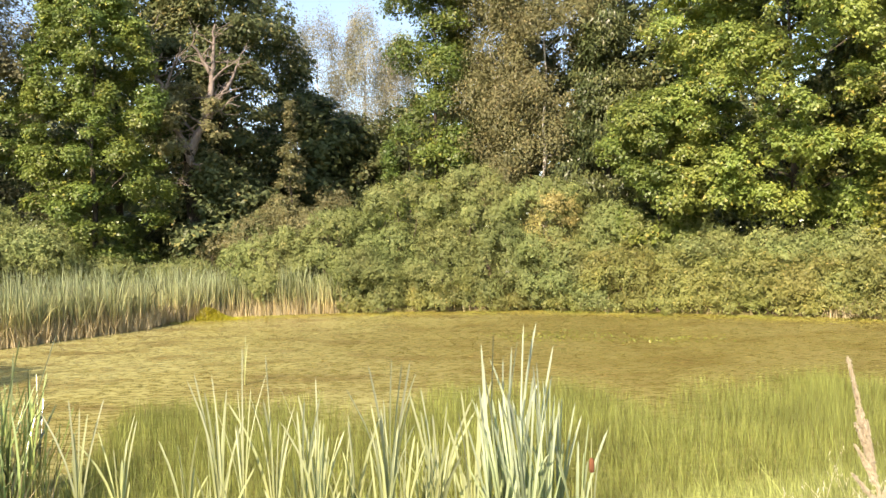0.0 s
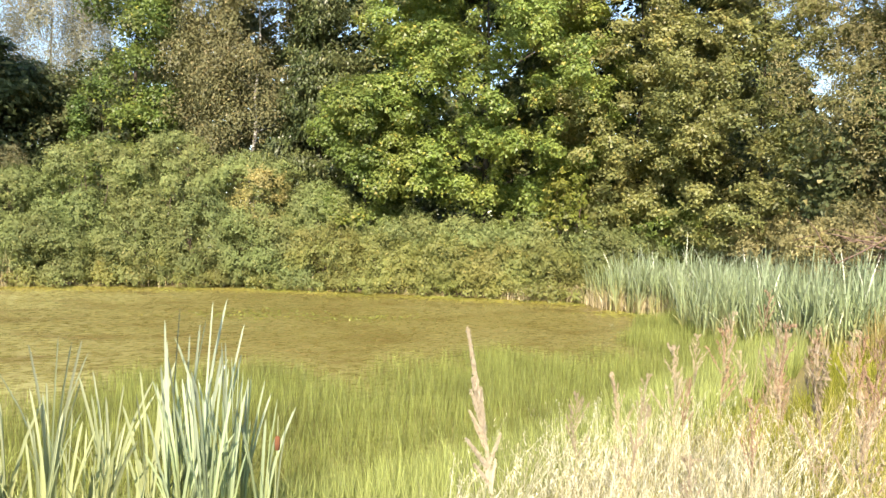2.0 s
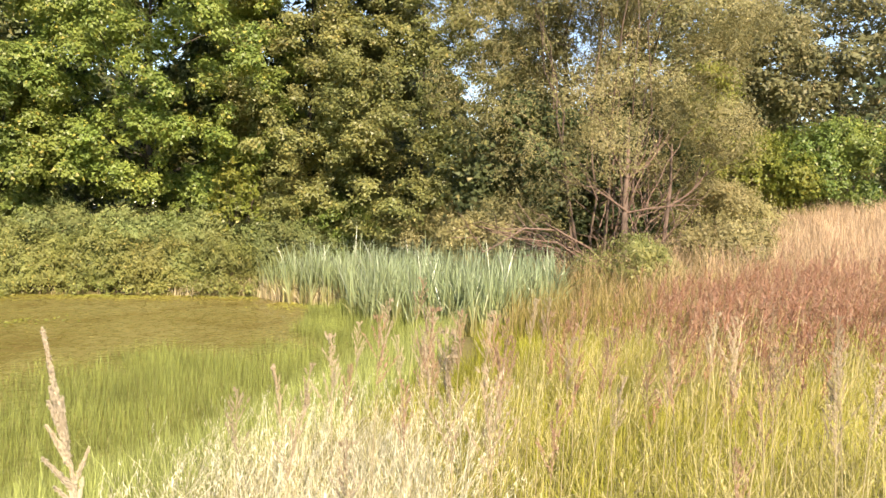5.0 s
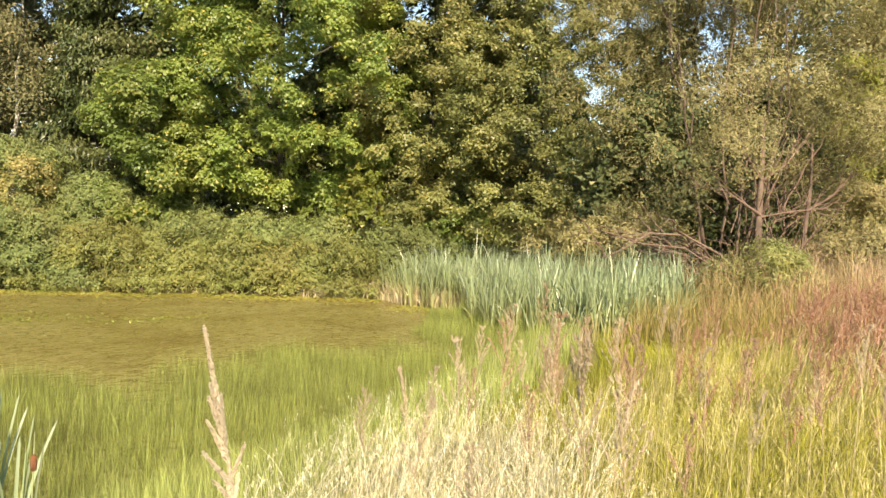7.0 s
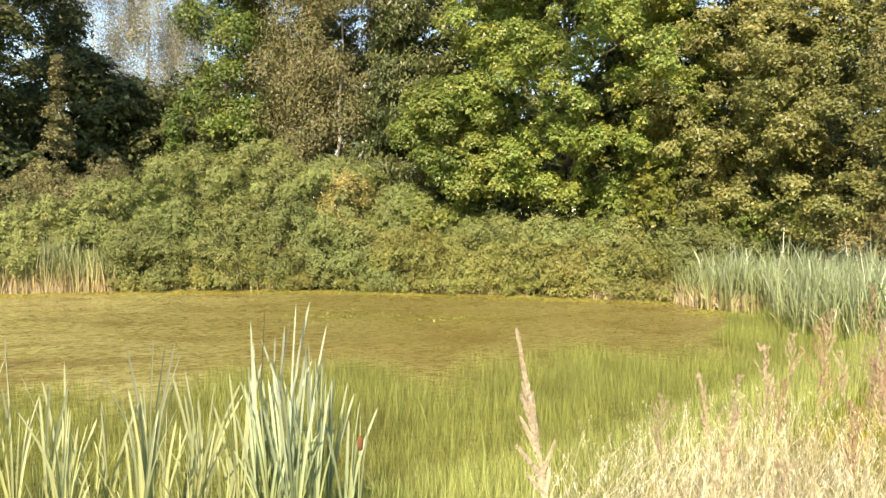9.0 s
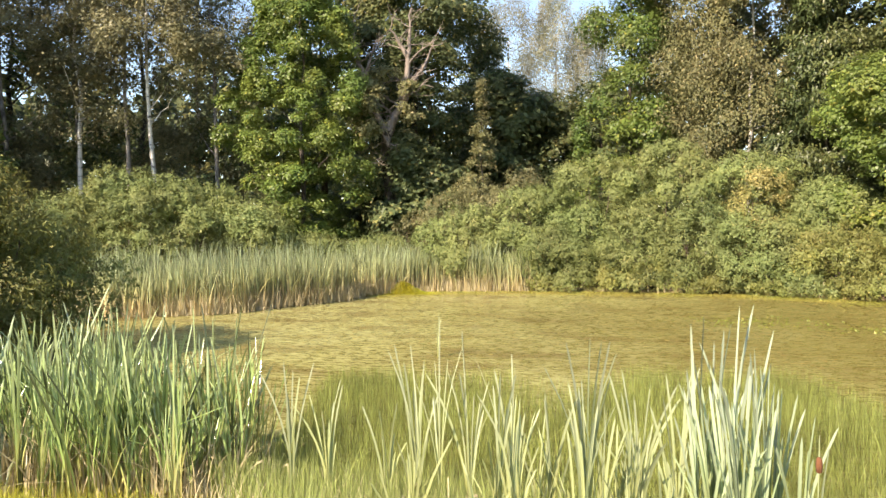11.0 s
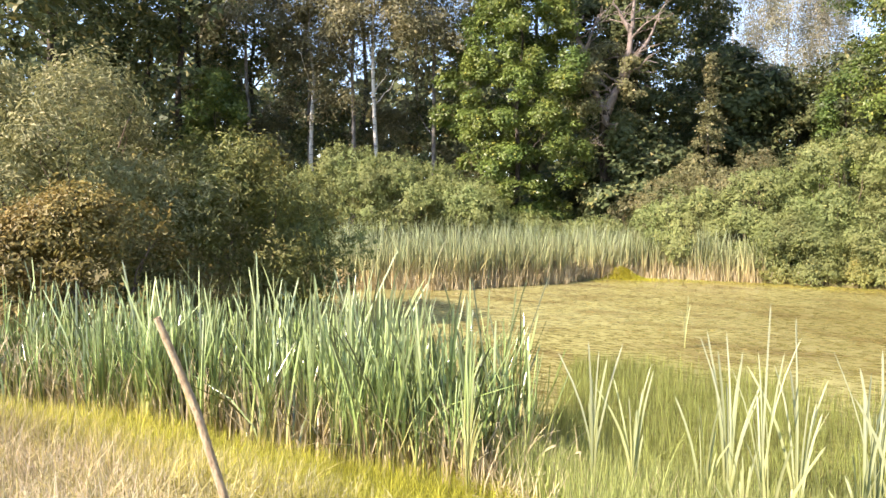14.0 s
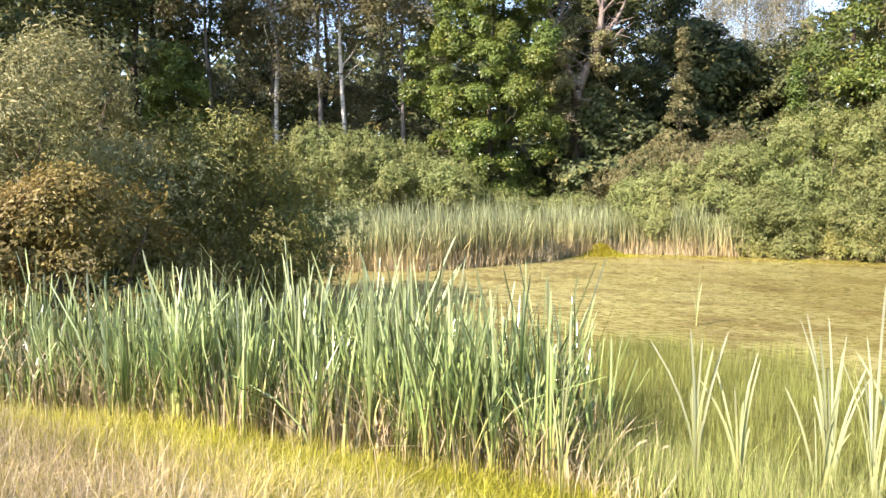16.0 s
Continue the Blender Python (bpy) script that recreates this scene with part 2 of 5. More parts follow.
BARK = bark_material("grey_brown_bark", (0.025, 0.02, 0.015), (0.10, 0.083, 0.066))
WILLOW_BARK = bark_material("reddish_willow_bark", (0.055, 0.037, 0.028), (0.20, 0.14, 0.105))
PALE_WOOD = bark_material("bleached_dead_wood", (0.10, 0.08, 0.068), (0.32, 0.265, 0.225))
GREY_BARK = bark_material("pale_grey_bark", (0.05, 0.045, 0.04), (0.34, 0.31, 0.28), 4.0, 0.6)
BRUSH = bark_material("dead_brushwood_bark", (0.07, 0.043, 0.033), (0.27, 0.18, 0.135), 20.0, 0.3)
BIRCH = birch_material("white_birch_bark")
SOIL = ground_material()
WATER = water_material()

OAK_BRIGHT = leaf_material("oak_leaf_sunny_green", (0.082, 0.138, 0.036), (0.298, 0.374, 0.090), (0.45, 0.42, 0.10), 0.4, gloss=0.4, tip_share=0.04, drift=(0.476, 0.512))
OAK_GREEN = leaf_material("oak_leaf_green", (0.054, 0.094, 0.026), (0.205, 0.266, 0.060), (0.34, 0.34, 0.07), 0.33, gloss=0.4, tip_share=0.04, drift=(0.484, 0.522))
MAPLE_OLIVE = leaf_material("olive_leaf_browning", (0.115, 0.142, 0.052), (0.415, 0.415, 0.145), (0.52, 0.44, 0.14), 0.4, gloss=0.4, tip_share=0.06, drift=(0.484, 0.516))
# leaves coloured dark to carry the deep shade inside the wood
SHADE_LEAF = leaf_material("shaded_forest_leaf", (0.042, 0.066, 0.033), (0.155, 0.178, 0.074), (0.26, 0.235, 0.092), 0.3, gloss=0.15, drift=(0.485, 0.522))
TALL_LEAF = leaf_material("tall_tree_leaf_grey_olive", (0.120, 0.114, 0.064), (0.315, 0.295, 0.165), (0.40, 0.35, 0.19), 0.4, gloss=0.25, tip_share=0.08, drift=(0.494, 0.514))
BIRCH_LEAF = leaf_material("birch_leaf_turning", (0.105, 0.112, 0.052), (0.268, 0.262, 0.122), (0.35, 0.30, 0.145), 0.36, gloss=0.25, tip_share=0.10, drift=(0.488, 0.508))
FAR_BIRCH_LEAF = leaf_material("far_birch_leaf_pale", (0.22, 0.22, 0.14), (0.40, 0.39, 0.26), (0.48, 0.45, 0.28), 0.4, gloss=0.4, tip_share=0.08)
WILLOW_LEAF = leaf_material("willow_leaf_grey_green", (0.090, 0.124, 0.045), (0.268, 0.310, 0.108), (0.37, 0.37, 0.135), 0.3, rough=0.6, gloss=0.3, tip_share=0.04, patch=1.1, drift=(0.476, 0.514))
SALLOW_LEAF = leaf_material("sallow_leaf_olive", (0.105, 0.126, 0.036), (0.315, 0.330, 0.102), (0.42, 0.37, 0.11), 0.3, rough=0.5, gloss=0.3, tip_share=0.04, patch=1.1)
SILVER_LEAF = leaf_material("silvery_sallow_leaf", (0.118, 0.130, 0.055), (0.370, 0.370, 0.165), (0.52, 0.48, 0.25), 0.3, rough=0.6, gloss=0.45, tip_share=0.06, drift=(0.484, 0.514))
HORNBEAM = leaf_material("hornbeam_leaf", (0.098, 0.118, 0.044), (0.352, 0.356, 0.124), (0.46, 0.38, 0.13), 0.4, gloss=0.4, tip_share=0.02, drift=(0.486, 0.520))
RIGHT_WILLOW_LEAF = leaf_material("crack_willow_leaf", (0.162, 0.150, 0.067), (0.435, 0.392, 0.175), (0.53, 0.45, 0.21), 0.36, rough=0.45, gloss=0.3, tip_share=0.06, drift=(0.490, 0.512))
YELLOW_LEAF = leaf_material("yellowing_leaf", (0.16, 0.15, 0.05), (0.40, 0.345, 0.13), (0.50, 0.41, 0.15), 0.3, drift=(0.494, 0.512))
LIME_LEAF = leaf_material("lime_green_leaf", (0.10, 0.135, 0.028), (0.29, 0.325, 0.065), (0.38, 0.37, 0.08), 0.35)
NEEDLE = leaf_material("spruce_needle", (0.025, 0.040, 0.016), (0.086, 0.109, 0.036), (0.129, 0.138, 0.049), 0.1, gloss=0.4)
BROWN_LEAF = leaf_material("brown_green_leaf", (0.095, 0.080, 0.035), (0.265, 0.212, 0.072), (0.37, 0.28, 0.10), 0.33, gloss=0.2, tip_share=0.1, drift=(0.488, 0.514))

CATTAIL = blade_material("cattail_blade", (0.44, 0.38, 0.15), (0.225, 0.315, 0.098), (0.33, 0.405, 0.205), 1.5, 0.0, 0.17, 0.24, 1.0, sun_shade_range=(0.25, 1.55))
PALE_CATTAIL = blade_material("pale_cattail_blade", (0.50, 0.49, 0.18), (0.41, 0.46, 0.23), (0.51, 0.55, 0.36), 1.5, 0.0, 0.3, 0.4, 0.3, sun_shade_range=(0.55, 1.25), singly=True)
CLUMP_CATTAIL = blade_material("blue_green_cattail_blade", (0.46, 0.47, 0.17), (0.33, 0.41, 0.21), (0.43, 0.50, 0.36), 1.5, 0.0, 0.25, 0.35, 0.5, sun_shade_range=(0.5, 1.3), singly=True)
STAND_CATTAIL = blade_material("stand_cattail_blade", (0.50, 0.45, 0.17), (0.25, 0.35, 0.115), (0.37, 0.46, 0.245), 1.5, 0.0, 0.2, 0.24, 1.0, sun_shade_range=(0.3, 1.55), singly=True)
STAND_BLUE = blade_material("bluish_stand_blade", (0.464, 0.413, 0.181), (0.284, 0.344, 0.163), (0.292, 0.361, 0.215), 1.7, 0.0, 0.2, 0.33, 0.6, sun_shade_range=(0.55, 1.2), singly=True)
CATTAIL_FAR = blade_material("far_cattail_blade", (0.54, 0.43, 0.22), (0.37, 0.38, 0.18), (0.30, 0.36, 0.20), 1.7, 0.0, 0.3, 0.45, 0.4, vary=0.5, sun_shade_range=(0.45, 1.4))
CATTAIL_BLUE = blade_material("bluish_cattail_blade", (0.458, 0.405, 0.176), (0.264, 0.326, 0.150), (0.273, 0.343, 0.202), 1.7, 0.0, 0.18, 0.33, 0.6)
RUSH = blade_material("spike_rush", (0.178, 0.195, 0.052), (0.292, 0.342, 0.096), (0.37, 0.415, 0.142), 0.5, 0.0, 0.33, 0.5, 0.3, sun_shade_range=(0.42, 1.5))
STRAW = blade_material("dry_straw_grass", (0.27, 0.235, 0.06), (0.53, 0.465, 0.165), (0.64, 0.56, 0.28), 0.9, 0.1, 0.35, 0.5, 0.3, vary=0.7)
GREEN_GRASS = blade_material("yellow_green_grass", (0.16, 0.175, 0.02), (0.37, 0.385, 0.04), (0.50, 0.47, 0.10), 0.8, 0.1, 0.35, 0.5, 0.3, vary=0.7, sun_shade_range=(0.6, 1.3))
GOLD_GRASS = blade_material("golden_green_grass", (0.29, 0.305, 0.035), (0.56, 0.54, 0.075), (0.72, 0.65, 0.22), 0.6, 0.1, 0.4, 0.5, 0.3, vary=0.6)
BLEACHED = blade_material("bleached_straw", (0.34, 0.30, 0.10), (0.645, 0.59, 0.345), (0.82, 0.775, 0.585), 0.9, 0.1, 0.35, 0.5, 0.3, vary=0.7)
PINK_STRAW = blade_material("pinkish_dry_grass", (0.38, 0.30, 0.13), (0.66, 0.53, 0.34), (0.80, 0.69, 0.52), 0.5, 0.3, 0.35, 0.6, 0.2, vary=0.7)
MEADOW = blade_material("far_meadow_grass", (0.30, 0.25, 0.08), (0.52, 0.39, 0.21), (0.62, 0.46, 0.31), 1.1, 1.0, 0.3, 0.6, 0.2, vary=0.8)
PLUME = leaf_material("dry_plume_buff", (0.61, 0.525, 0.39), (0.79, 0.71, 0.56), (0.84, 0.77, 0.62), 0.55, patch=3.0, drift=(0.498, 0.508))
PLUME_BUFF = leaf_material("buff_pink_plume", (0.37, 0.285, 0.19), (0.54, 0.44, 0.31), (0.64, 0.55, 0.41), 0.45, patch=2.0, drift=(0.498, 0.508))
PLUME_BROWN = leaf_material("brown_pink_plume", (0.25, 0.145, 0.09), (0.40, 0.265, 0.175), (0.52, 0.40, 0.28), 0.3, patch=2.0, drift=(0.5, 0.512))
PLUME_RED = leaf_material("reddish_plume", (0.33, 0.155, 0.095), (0.52, 0.30, 0.205), (0.60, 0.42, 0.31), 0.4, patch=1.0, drift=(0.498, 0.512))
DRY_STALK = bark_material("dry_brown_stalk", (0.28, 0.19, 0.11), (0.66, 0.52, 0.34), 160.0, 0.4)
SEED_BROWN = bark_material("brown_cattail_head", (0.10, 0.035, 0.014), (0.22, 0.085, 0.035), 60.0, 1.0)
WEED = leaf_material("floating_weed", (0.16, 0.13, 0.03), (0.34, 0.30, 0.09), (0.42, 0.38, 0.13), 0.15, patch=0.4, tip_share=0.02)
MAT_WEED = leaf_material("duckweed_line", (0.38, 0.37, 0.075), (0.56, 0.535, 0.13), (0.60, 0.57, 0.18), 0.2, tip_share=0.03)
MOSS = leaf_material("yellow_moss", (0.24, 0.26, 0.015), (0.38, 0.385, 0.03), (0.44, 0.43, 0.05), 0.3, tip_share=0.02)
LITTER = leaf_material("dead_reed_litter", (0.32, 0.25, 0.14), (0.54, 0.455, 0.28), (0.64, 0.55, 0.36), 0.2, drift=(0.498, 0.508))


# ---------- mesh helpers ----------
def mesh_object(name, verts, faces, mat, parent=None, smooth=False):
    """Triangles or quads from numpy arrays as one mesh object."""
    me = bpy.data.meshes.new(name)
    verts = np.asarray(verts, dtype=np.float32)
    faces = np.asarray(faces, dtype=np.int32)
    k = faces.shape[1]
    me.vertices.add(len(verts))
    me.vertices.foreach_set("co", verts.ravel())
    me.loops.add(faces.size)
    me.loops.foreach_set("vertex_index", faces.ravel())
    me.polygons.add(len(faces))
    me.polygons.foreach_set("loop_start", np.arange(0, faces.size, k, dtype=np.int32))
    if smooth:
        me.polygons.foreach_set("use_smooth", np.ones(len(faces), dtype=bool))
    me.update(calc_edges=True)
    me.materials.append(mat)
    ob = new(name, me)
    if parent is not None:
        ob.parent = parent
    return ob


def thing(name, x, y, z, label, category, group="", kind=""):
    e = new(name)
    e.location = (x, y, z)
    e.empty_display_size = 0.2
    return tagged(e, label, category, group, kind)


def unit(v):
    return v / np.maximum(np.linalg.norm(v, axis=1, keepdims=True), 1e-9)


def leaves(rng, points, normals, size, ratio=0.6, fold=0.18, along=None):
    """One folded four-cornered leaf at each point."""
    n = len(points)
    r = rng.normal(size=(n, 3)) if along is None else along + rng.normal(size=(n, 3)) * 0.45
    nn = unit(normals)
    t = unit(r - nn * np.sum(r * nn, axis=1, keepdims=True))
    b = np.cross(nn, t)
    s = (size * rng.uniform(0.65, 1.35, n))[:, None]
    w = s * ratio * 0.5
    v = np.empty((n, 4, 3))
    v[:, 0] = points - t * s * 0.5
    v[:, 1] = points + b * w + nn * s * fold
    v[:, 2] = points + t * s * 0.5
    v[:, 3] = points - b * w + nn * s * fold
    i = np.arange(n)[:, None] * 4
    f = np.concatenate([i + [0, 2, 1], i + [0, 3, 2]], axis=0)
    return v.reshape(-1, 3), f


def small_leaves(rng, points, normals, size, ratio=0.6, along=None):
    """One three-cornered leaf at each point, for foliage far off."""
    n = len(points)
    r = rng.normal(size=(n, 3)) if along is None else along + rng.normal(size=(n, 3)) * 0.45
    nn = unit(normals)
    t = unit(r - nn * np.sum(r * nn, axis=1, keepdims=True))
    b = np.cross(nn, t)
    s = (size * rng.uniform(0.65, 1.35, n))[:, None]
    w = s * ratio * 0.5
    v = np.empty((n, 3, 3))
    v[:, 0] = points - t * s * 0.4 - b * w
    v[:, 1] = points - t * s * 0.4 + b * w
    v[:, 2] = points + t * s * 0.6
    return v.reshape(-1, 3), np.arange(n * 3).reshape(-1, 3)


def blades(rng, base, height, width, lean, segs=3, azimuth=None, bend=2.0, ribbed=False, facing=None):
    """Tapering grass or reed blades that rise from base and lean over."""
    n = len(base)
    az = rng.uniform(0, 2 * math.pi, n) if azimuth is None else azimuth
    d = np.stack([np.cos(az), np.sin(az), np.zeros(n)], axis=1)
    fa = az + math.pi / 2 + rng.normal(size=n) * 0.9 if facing is None else facing
    side = np.stack([np.cos(fa), np.sin(fa), np.zeros(n)], axis=1)
    front = np.stack([-np.sin(fa), np.cos(fa), np.zeros(n)], axis=1)
    cols = 3 if ribbed else 2
    v = np.empty((n, segs * cols + 1, 3))
    for k in range(segs):
        t = 0.96 * k / (segs - 1) if ribbed else k / segs
        c = base + d * (height * lean * t ** bend)[:, None]
        c[:, 2] += height * (t - 0.35 * np.minimum(lean, 1.3) ** 2 * t ** (bend + 0.5))
        w = (width * 0.5 * ((1 - 0.4 * t ** 6) * min(1, 0.5 + t) if ribbed else (1 - 0.75 * t ** 1.6)))[:, None]
        v[:, k * cols] = c - side * w
        v[:, k * cols + cols - 1] = c + side * w
        if ribbed:
            v[:, k * cols + 1] = c + front * w * 0.22
    tip = base + d * (height * lean)[:, None]
    tip[:, 2] += height * (1 - 0.35 * np.minimum(lean, 1.3) ** 2)
    v[:, -1] = tip
    per = segs * cols + 1
    i = np.arange(n)[:, None] * per
    fs = []
    for k in range(segs - 1):
        for c in range(cols - 1):
            a = k * cols + c
            fs += [i + [a, a + 1, a + cols + 1], i + [a, a + cols + 1, a + cols]]
    for c in range(cols - 1):
        a = (segs - 1) * cols + c
        fs.append(i + [a, a + 1, per - 1])
    return v.reshape(-1, 3), np.concatenate(fs, axis=0)


def tube(points, radii, sides=7):
    """A round, tapering limb along a line of points."""
    p = np.asarray(points, float)
    r = np.asarray(radii, float)
    n = len(p)
    tan = np.gradient(p, axis=0)
    tan = unit(tan)
    ref = np.array([0.3, 0.9, 0.1])
    a = unit(np.cross(tan, ref))
    b = np.cross(tan, a)
    ang = np.linspace(0, 2 * math.pi, sides, endpoint=False)
    ring = a[:, None] * np.cos(ang)[None, :, None] + b[:, None] * np.sin(ang)[None, :, None]
    v = (p[:, None] + ring * r[:, None, None]).reshape(-1, 3)
    f = []
    for k in range(n - 1):
        for s in range(sides):
            q, s2 = k * sides, (s + 1) % sides
            f += [(q + s, q + s2, q + sides + s2), (q + s, q + sides + s2, q + sides + s)]
    return v, np.array(f)


def limb_line(rng, a, b, n=7, sag=0.0, wobble=0.05):
    a, b = np.asarray(a, float), np.asarray(b, float)
    t = np.linspace(0, 1, n)[:, None]
    length = np.linalg.norm(b - a)
    line = a + (b - a) * t
    line[:, 2] += -sag * length * (t[:, 0] - t[:, 0] ** 2) * 4 * 0.25
    jit = rng.normal(size=(n, 3)) * wobble * length
    jit[0] = 0
    return line + jit * np.linspace(0.2, 1, n)[:, None] * 0.6


def join(pieces):
    vs, fs, k = [], [], 0
    for v, f in pieces:
        vs.append(v)
        fs.append(f + k)
        k += len(v)
    return np.concatenate(vs), np.concatenate(fs)


def crown_profile(shape, h):
    if shape == "dome":
        return np.sqrt(np.clip(1.02 - h ** 2.2, 0.02, 1))
    if shape == "spire":
        return np.clip(1.04 - h, 0.03, 1) ** 1.5
    if shape == "cone":
        return np.clip(1.05 - h, 0.05, 1) ** 0.85
    if shape == "column":
        return np.clip(np.sin(np.clip(h * 0.86 + 0.14, 0, 1) * math.pi) ** 0.4, 0.1, 1)
    return np.sqrt(np.clip(1 - (2 * h - 0.92) ** 2 * 0.92, 0.05, 1))


def crown(rng, radius, z0, z1, shape, n_blobs, blob, flat, n_leaves, size, ratio, twig=0.22, shell=0.55, droop=0.0, up=0.5, shoots=False, near=False, tuft=14):
    """Leaves in many separate sprays over a crown: returns the leaf mesh and the spray centres."""
    h = rng.uniform(0, 1, n_blobs) ** 0.85
    az = rng.uniform(0, 2 * math.pi, n_blobs)
    uneven = 1 + 0.22 * np.sin(az * 2 + h * 5 + rng.uniform(0, 6)) + 0.14 * np.sin(az * 5 + h * 9)
    rad = radius * crown_profile(shape, h) * uneven * np.sqrt(rng.uniform(shell ** 2, 1, n_blobs))
    c = np.stack([np.cos(az) * rad, np.sin(az) * rad, z0 + h * (z1 - z0)], axis=1)
    br = blob * rng.uniform(0.55, 1.35, n_blobs)
    n_twigs = max(6, n_leaves // tuft)
    # crowns are fuller on their sunny side, and each lump on its outer side
    sunny = br ** 2 * (1 - 0.75 * c[:, 1] / (np.abs(c[:, 1]).max() + 1e-6))
    twig_pick = rng.choice(n_blobs, n_twigs, p=sunny / sunny.sum())
    outward = unit(c * np.array([1, 1, 0.0]) + np.array([0, 0, 0.35 * radius]))[twig_pick]
    td = unit(rng.normal(size=(n_twigs, 3)) + outward * 0.6 + np.array([-0.1, -0.3, 0.3]))
    tp = c[twig_pick] + td * (br[twig_pick] * (0.68 + 0.36 * rng.uniform(0, 1, n_twigs)))[:, None] * np.array([1, 1, flat])
    which = rng.integers(0, n_twigs, n_leaves)
    p = tp[which] + rng.normal(size=(n_leaves, 3)) * twig * np.array([1, 1, 0.7 + droop])
    p[:, 2] -= droop * np.abs(rng.normal(size=n_leaves)) * twig * 2.2
    nrm = td[which] + np.array([0, 0, up]) + rng.normal(size=(n_leaves, 3)) * 0.4
    along = None
    if droop > 0:
        along = np.tile(np.array([0, 0, -1.0]), (n_leaves, 1)) + td[which] * 0.5
    if shoots:
        rise = unit(td * 0.8 + np.array([0, 0, 0.6]) + rng.normal(size=(n_twigs, 3)) * 0.3)
        reach = blob * (rng.uniform(0.3, 1.0, n_twigs) if near else rng.uniform(0.15, 0.62, n_twigs))
        u = rng.uniform(0, 1, n_leaves)
        p = tp[which] + rise[which] * (reach[which] * u)[:, None] + rng.normal(size=(n_leaves, 3)) * twig * 0.4
        along = rise[which] * 0.6 + rng.normal(size=(n_leaves, 3)) * 0.5
        nrm = td[which] + rng.normal(size=(n_leaves, 3)) * 0.4 + np.array([0, 0, 0.2])
    if near:
        return leaves(rng, p, nrm, size, ratio, along=along), c
    return small_leaves(rng, p, nrm, size, ratio, along=along), c


def tree(name, x, y, z, label, seed, height, radius, z0, leaf_mat, n_leaves, size=0.15, ratio=0.62, shape="round", n_blobs=60, blob=0.9,
         flat=0.6, trunk_r=0.22, bark=None, lean=(0, 0), limbs=6, twig=0.2, shell=0.45, droop=0.0, category="tree", stems=1, group="", up=0.55, near=False, bare=None):
    """A tree or bush: trunk, limbs and a crown of separate leaves."""
    rng = np.random.default_rng(seed)
    if not near:
        n_leaves, size = int(n_leaves * 1.6), size * 0.74
    if leaf_mat is SHADE_LEAF:
        n_leaves, size = int(n_leaves * 0.55), size * 1.28
    bark = bark or BARK
    e = thing(name, x, y, z, label, category, group)
    (v, f), c = crown(rng, radius, z0, height, shape, n_blobs, blob, flat, n_leaves, size, ratio, twig, shell, droop, up, stems > 1, near)
    if bare is not None:
        k = f.shape[1]
        mid = v[f].mean(axis=1)
        keep = np.linalg.norm((mid - np.array(bare[:3])) * np.array([1, 0.5, 0.9]), axis=1) > bare[3] * (0.8 + 0.4 * rng.uniform(size=len(mid)))
        f = f[keep]
        used = np.unique(f)
        back = np.zeros(len(v), int)
        back[used] = np.arange(len(used))
        v, f = v[used], back[f]
    t = np.clip(v[:, 2:3] / height, 0, 1.2)
    v[:, :2] += t * np.array(lean)
    mesh_object("crown" if stems == 1 else "foliage", v, f, leaf_mat, e)
    top = height * 0.86
    for s in range(stems):
        a = rng.uniform(0, 6.28)
        off = 0 if stems == 1 else 0.25 * radius
        end = np.array([lean[0] + math.cos(a) * off * 2.2, lean[1] + math.sin(a) * off * 2.2, top])
        start = np.array([math.cos(a) * off * 0.5, math.sin(a) * off * 0.5, -0.25])
        line = limb_line(rng, start, end, 9, wobble=0.018 if stems == 1 else 0.03)
        rr = trunk_r * np.array([1.35, 1.05, 0.95, 0.85, 0.72, 0.58, 0.44, 0.28, 0.12]) * (1 if stems == 1 else rng.uniform(0.6, 1.0))
        tv, tf = tube(line, rr, 9 if stems == 1 else 6)
        mesh_object("trunk" if stems == 1 else "stem", tv, tf, bark, e, smooth=True)
    order = rng.permutation(len(c))[:limbs]
    for k in order:
        target = c[k].copy()
        target[:2] += np.array(lean) * target[2] / height
        hz = max(0.25 * target[2], target[2] - rng.uniform(0.5, 1.6) - 0.25 * np.hypot(c[k][0], c[k][1]))
        hz = min(hz, top * 0.95)
        fr = (hz + 0.25) / (top + 0.25)
        root = np.array([lean[0] * fr, lean[1] * fr, hz])
        line = limb_line(rng, root, target, 6, sag=0.15, wobble=0.05)
        r0 = trunk_r * (1.05 - 0.85 * fr) * 0.5
        tv, tf = tube(line, r0 * np.linspace(1, 0.2, 6), 6)
        mesh_object("limb", tv, tf, bark, e, smooth=True)
    return e


# ---------- ground and water ----------
SHORE = np.array([(1.5, 5.4), (-1.0, 5.5), (-4.0, 5.6), (-7.5, 6.1), (-8.9, 8.0), (-9.3, 10.2), (-10.4, 12.0), (-12.4, 14.0), (-15.6, 15.2), (-15.6, 17.3),
                  (-14.4, 17.9), (-11.7, 19.1), (-9.7, 23.3), (-9.7, 25.3), (-8.0, 27.3), (-3.5, 27.7), (0.0, 27.3), (3.4, 26.9), (8.1, 24.1), (11.4, 22.1),
                  (13.5, 20.9), (13.3, 18.9), (14.1, 16.6), (12.0, 13.3), (12.0, 11.0), (9.0, 9.0), (6.0, 7.4), (3.5, 6.0)])


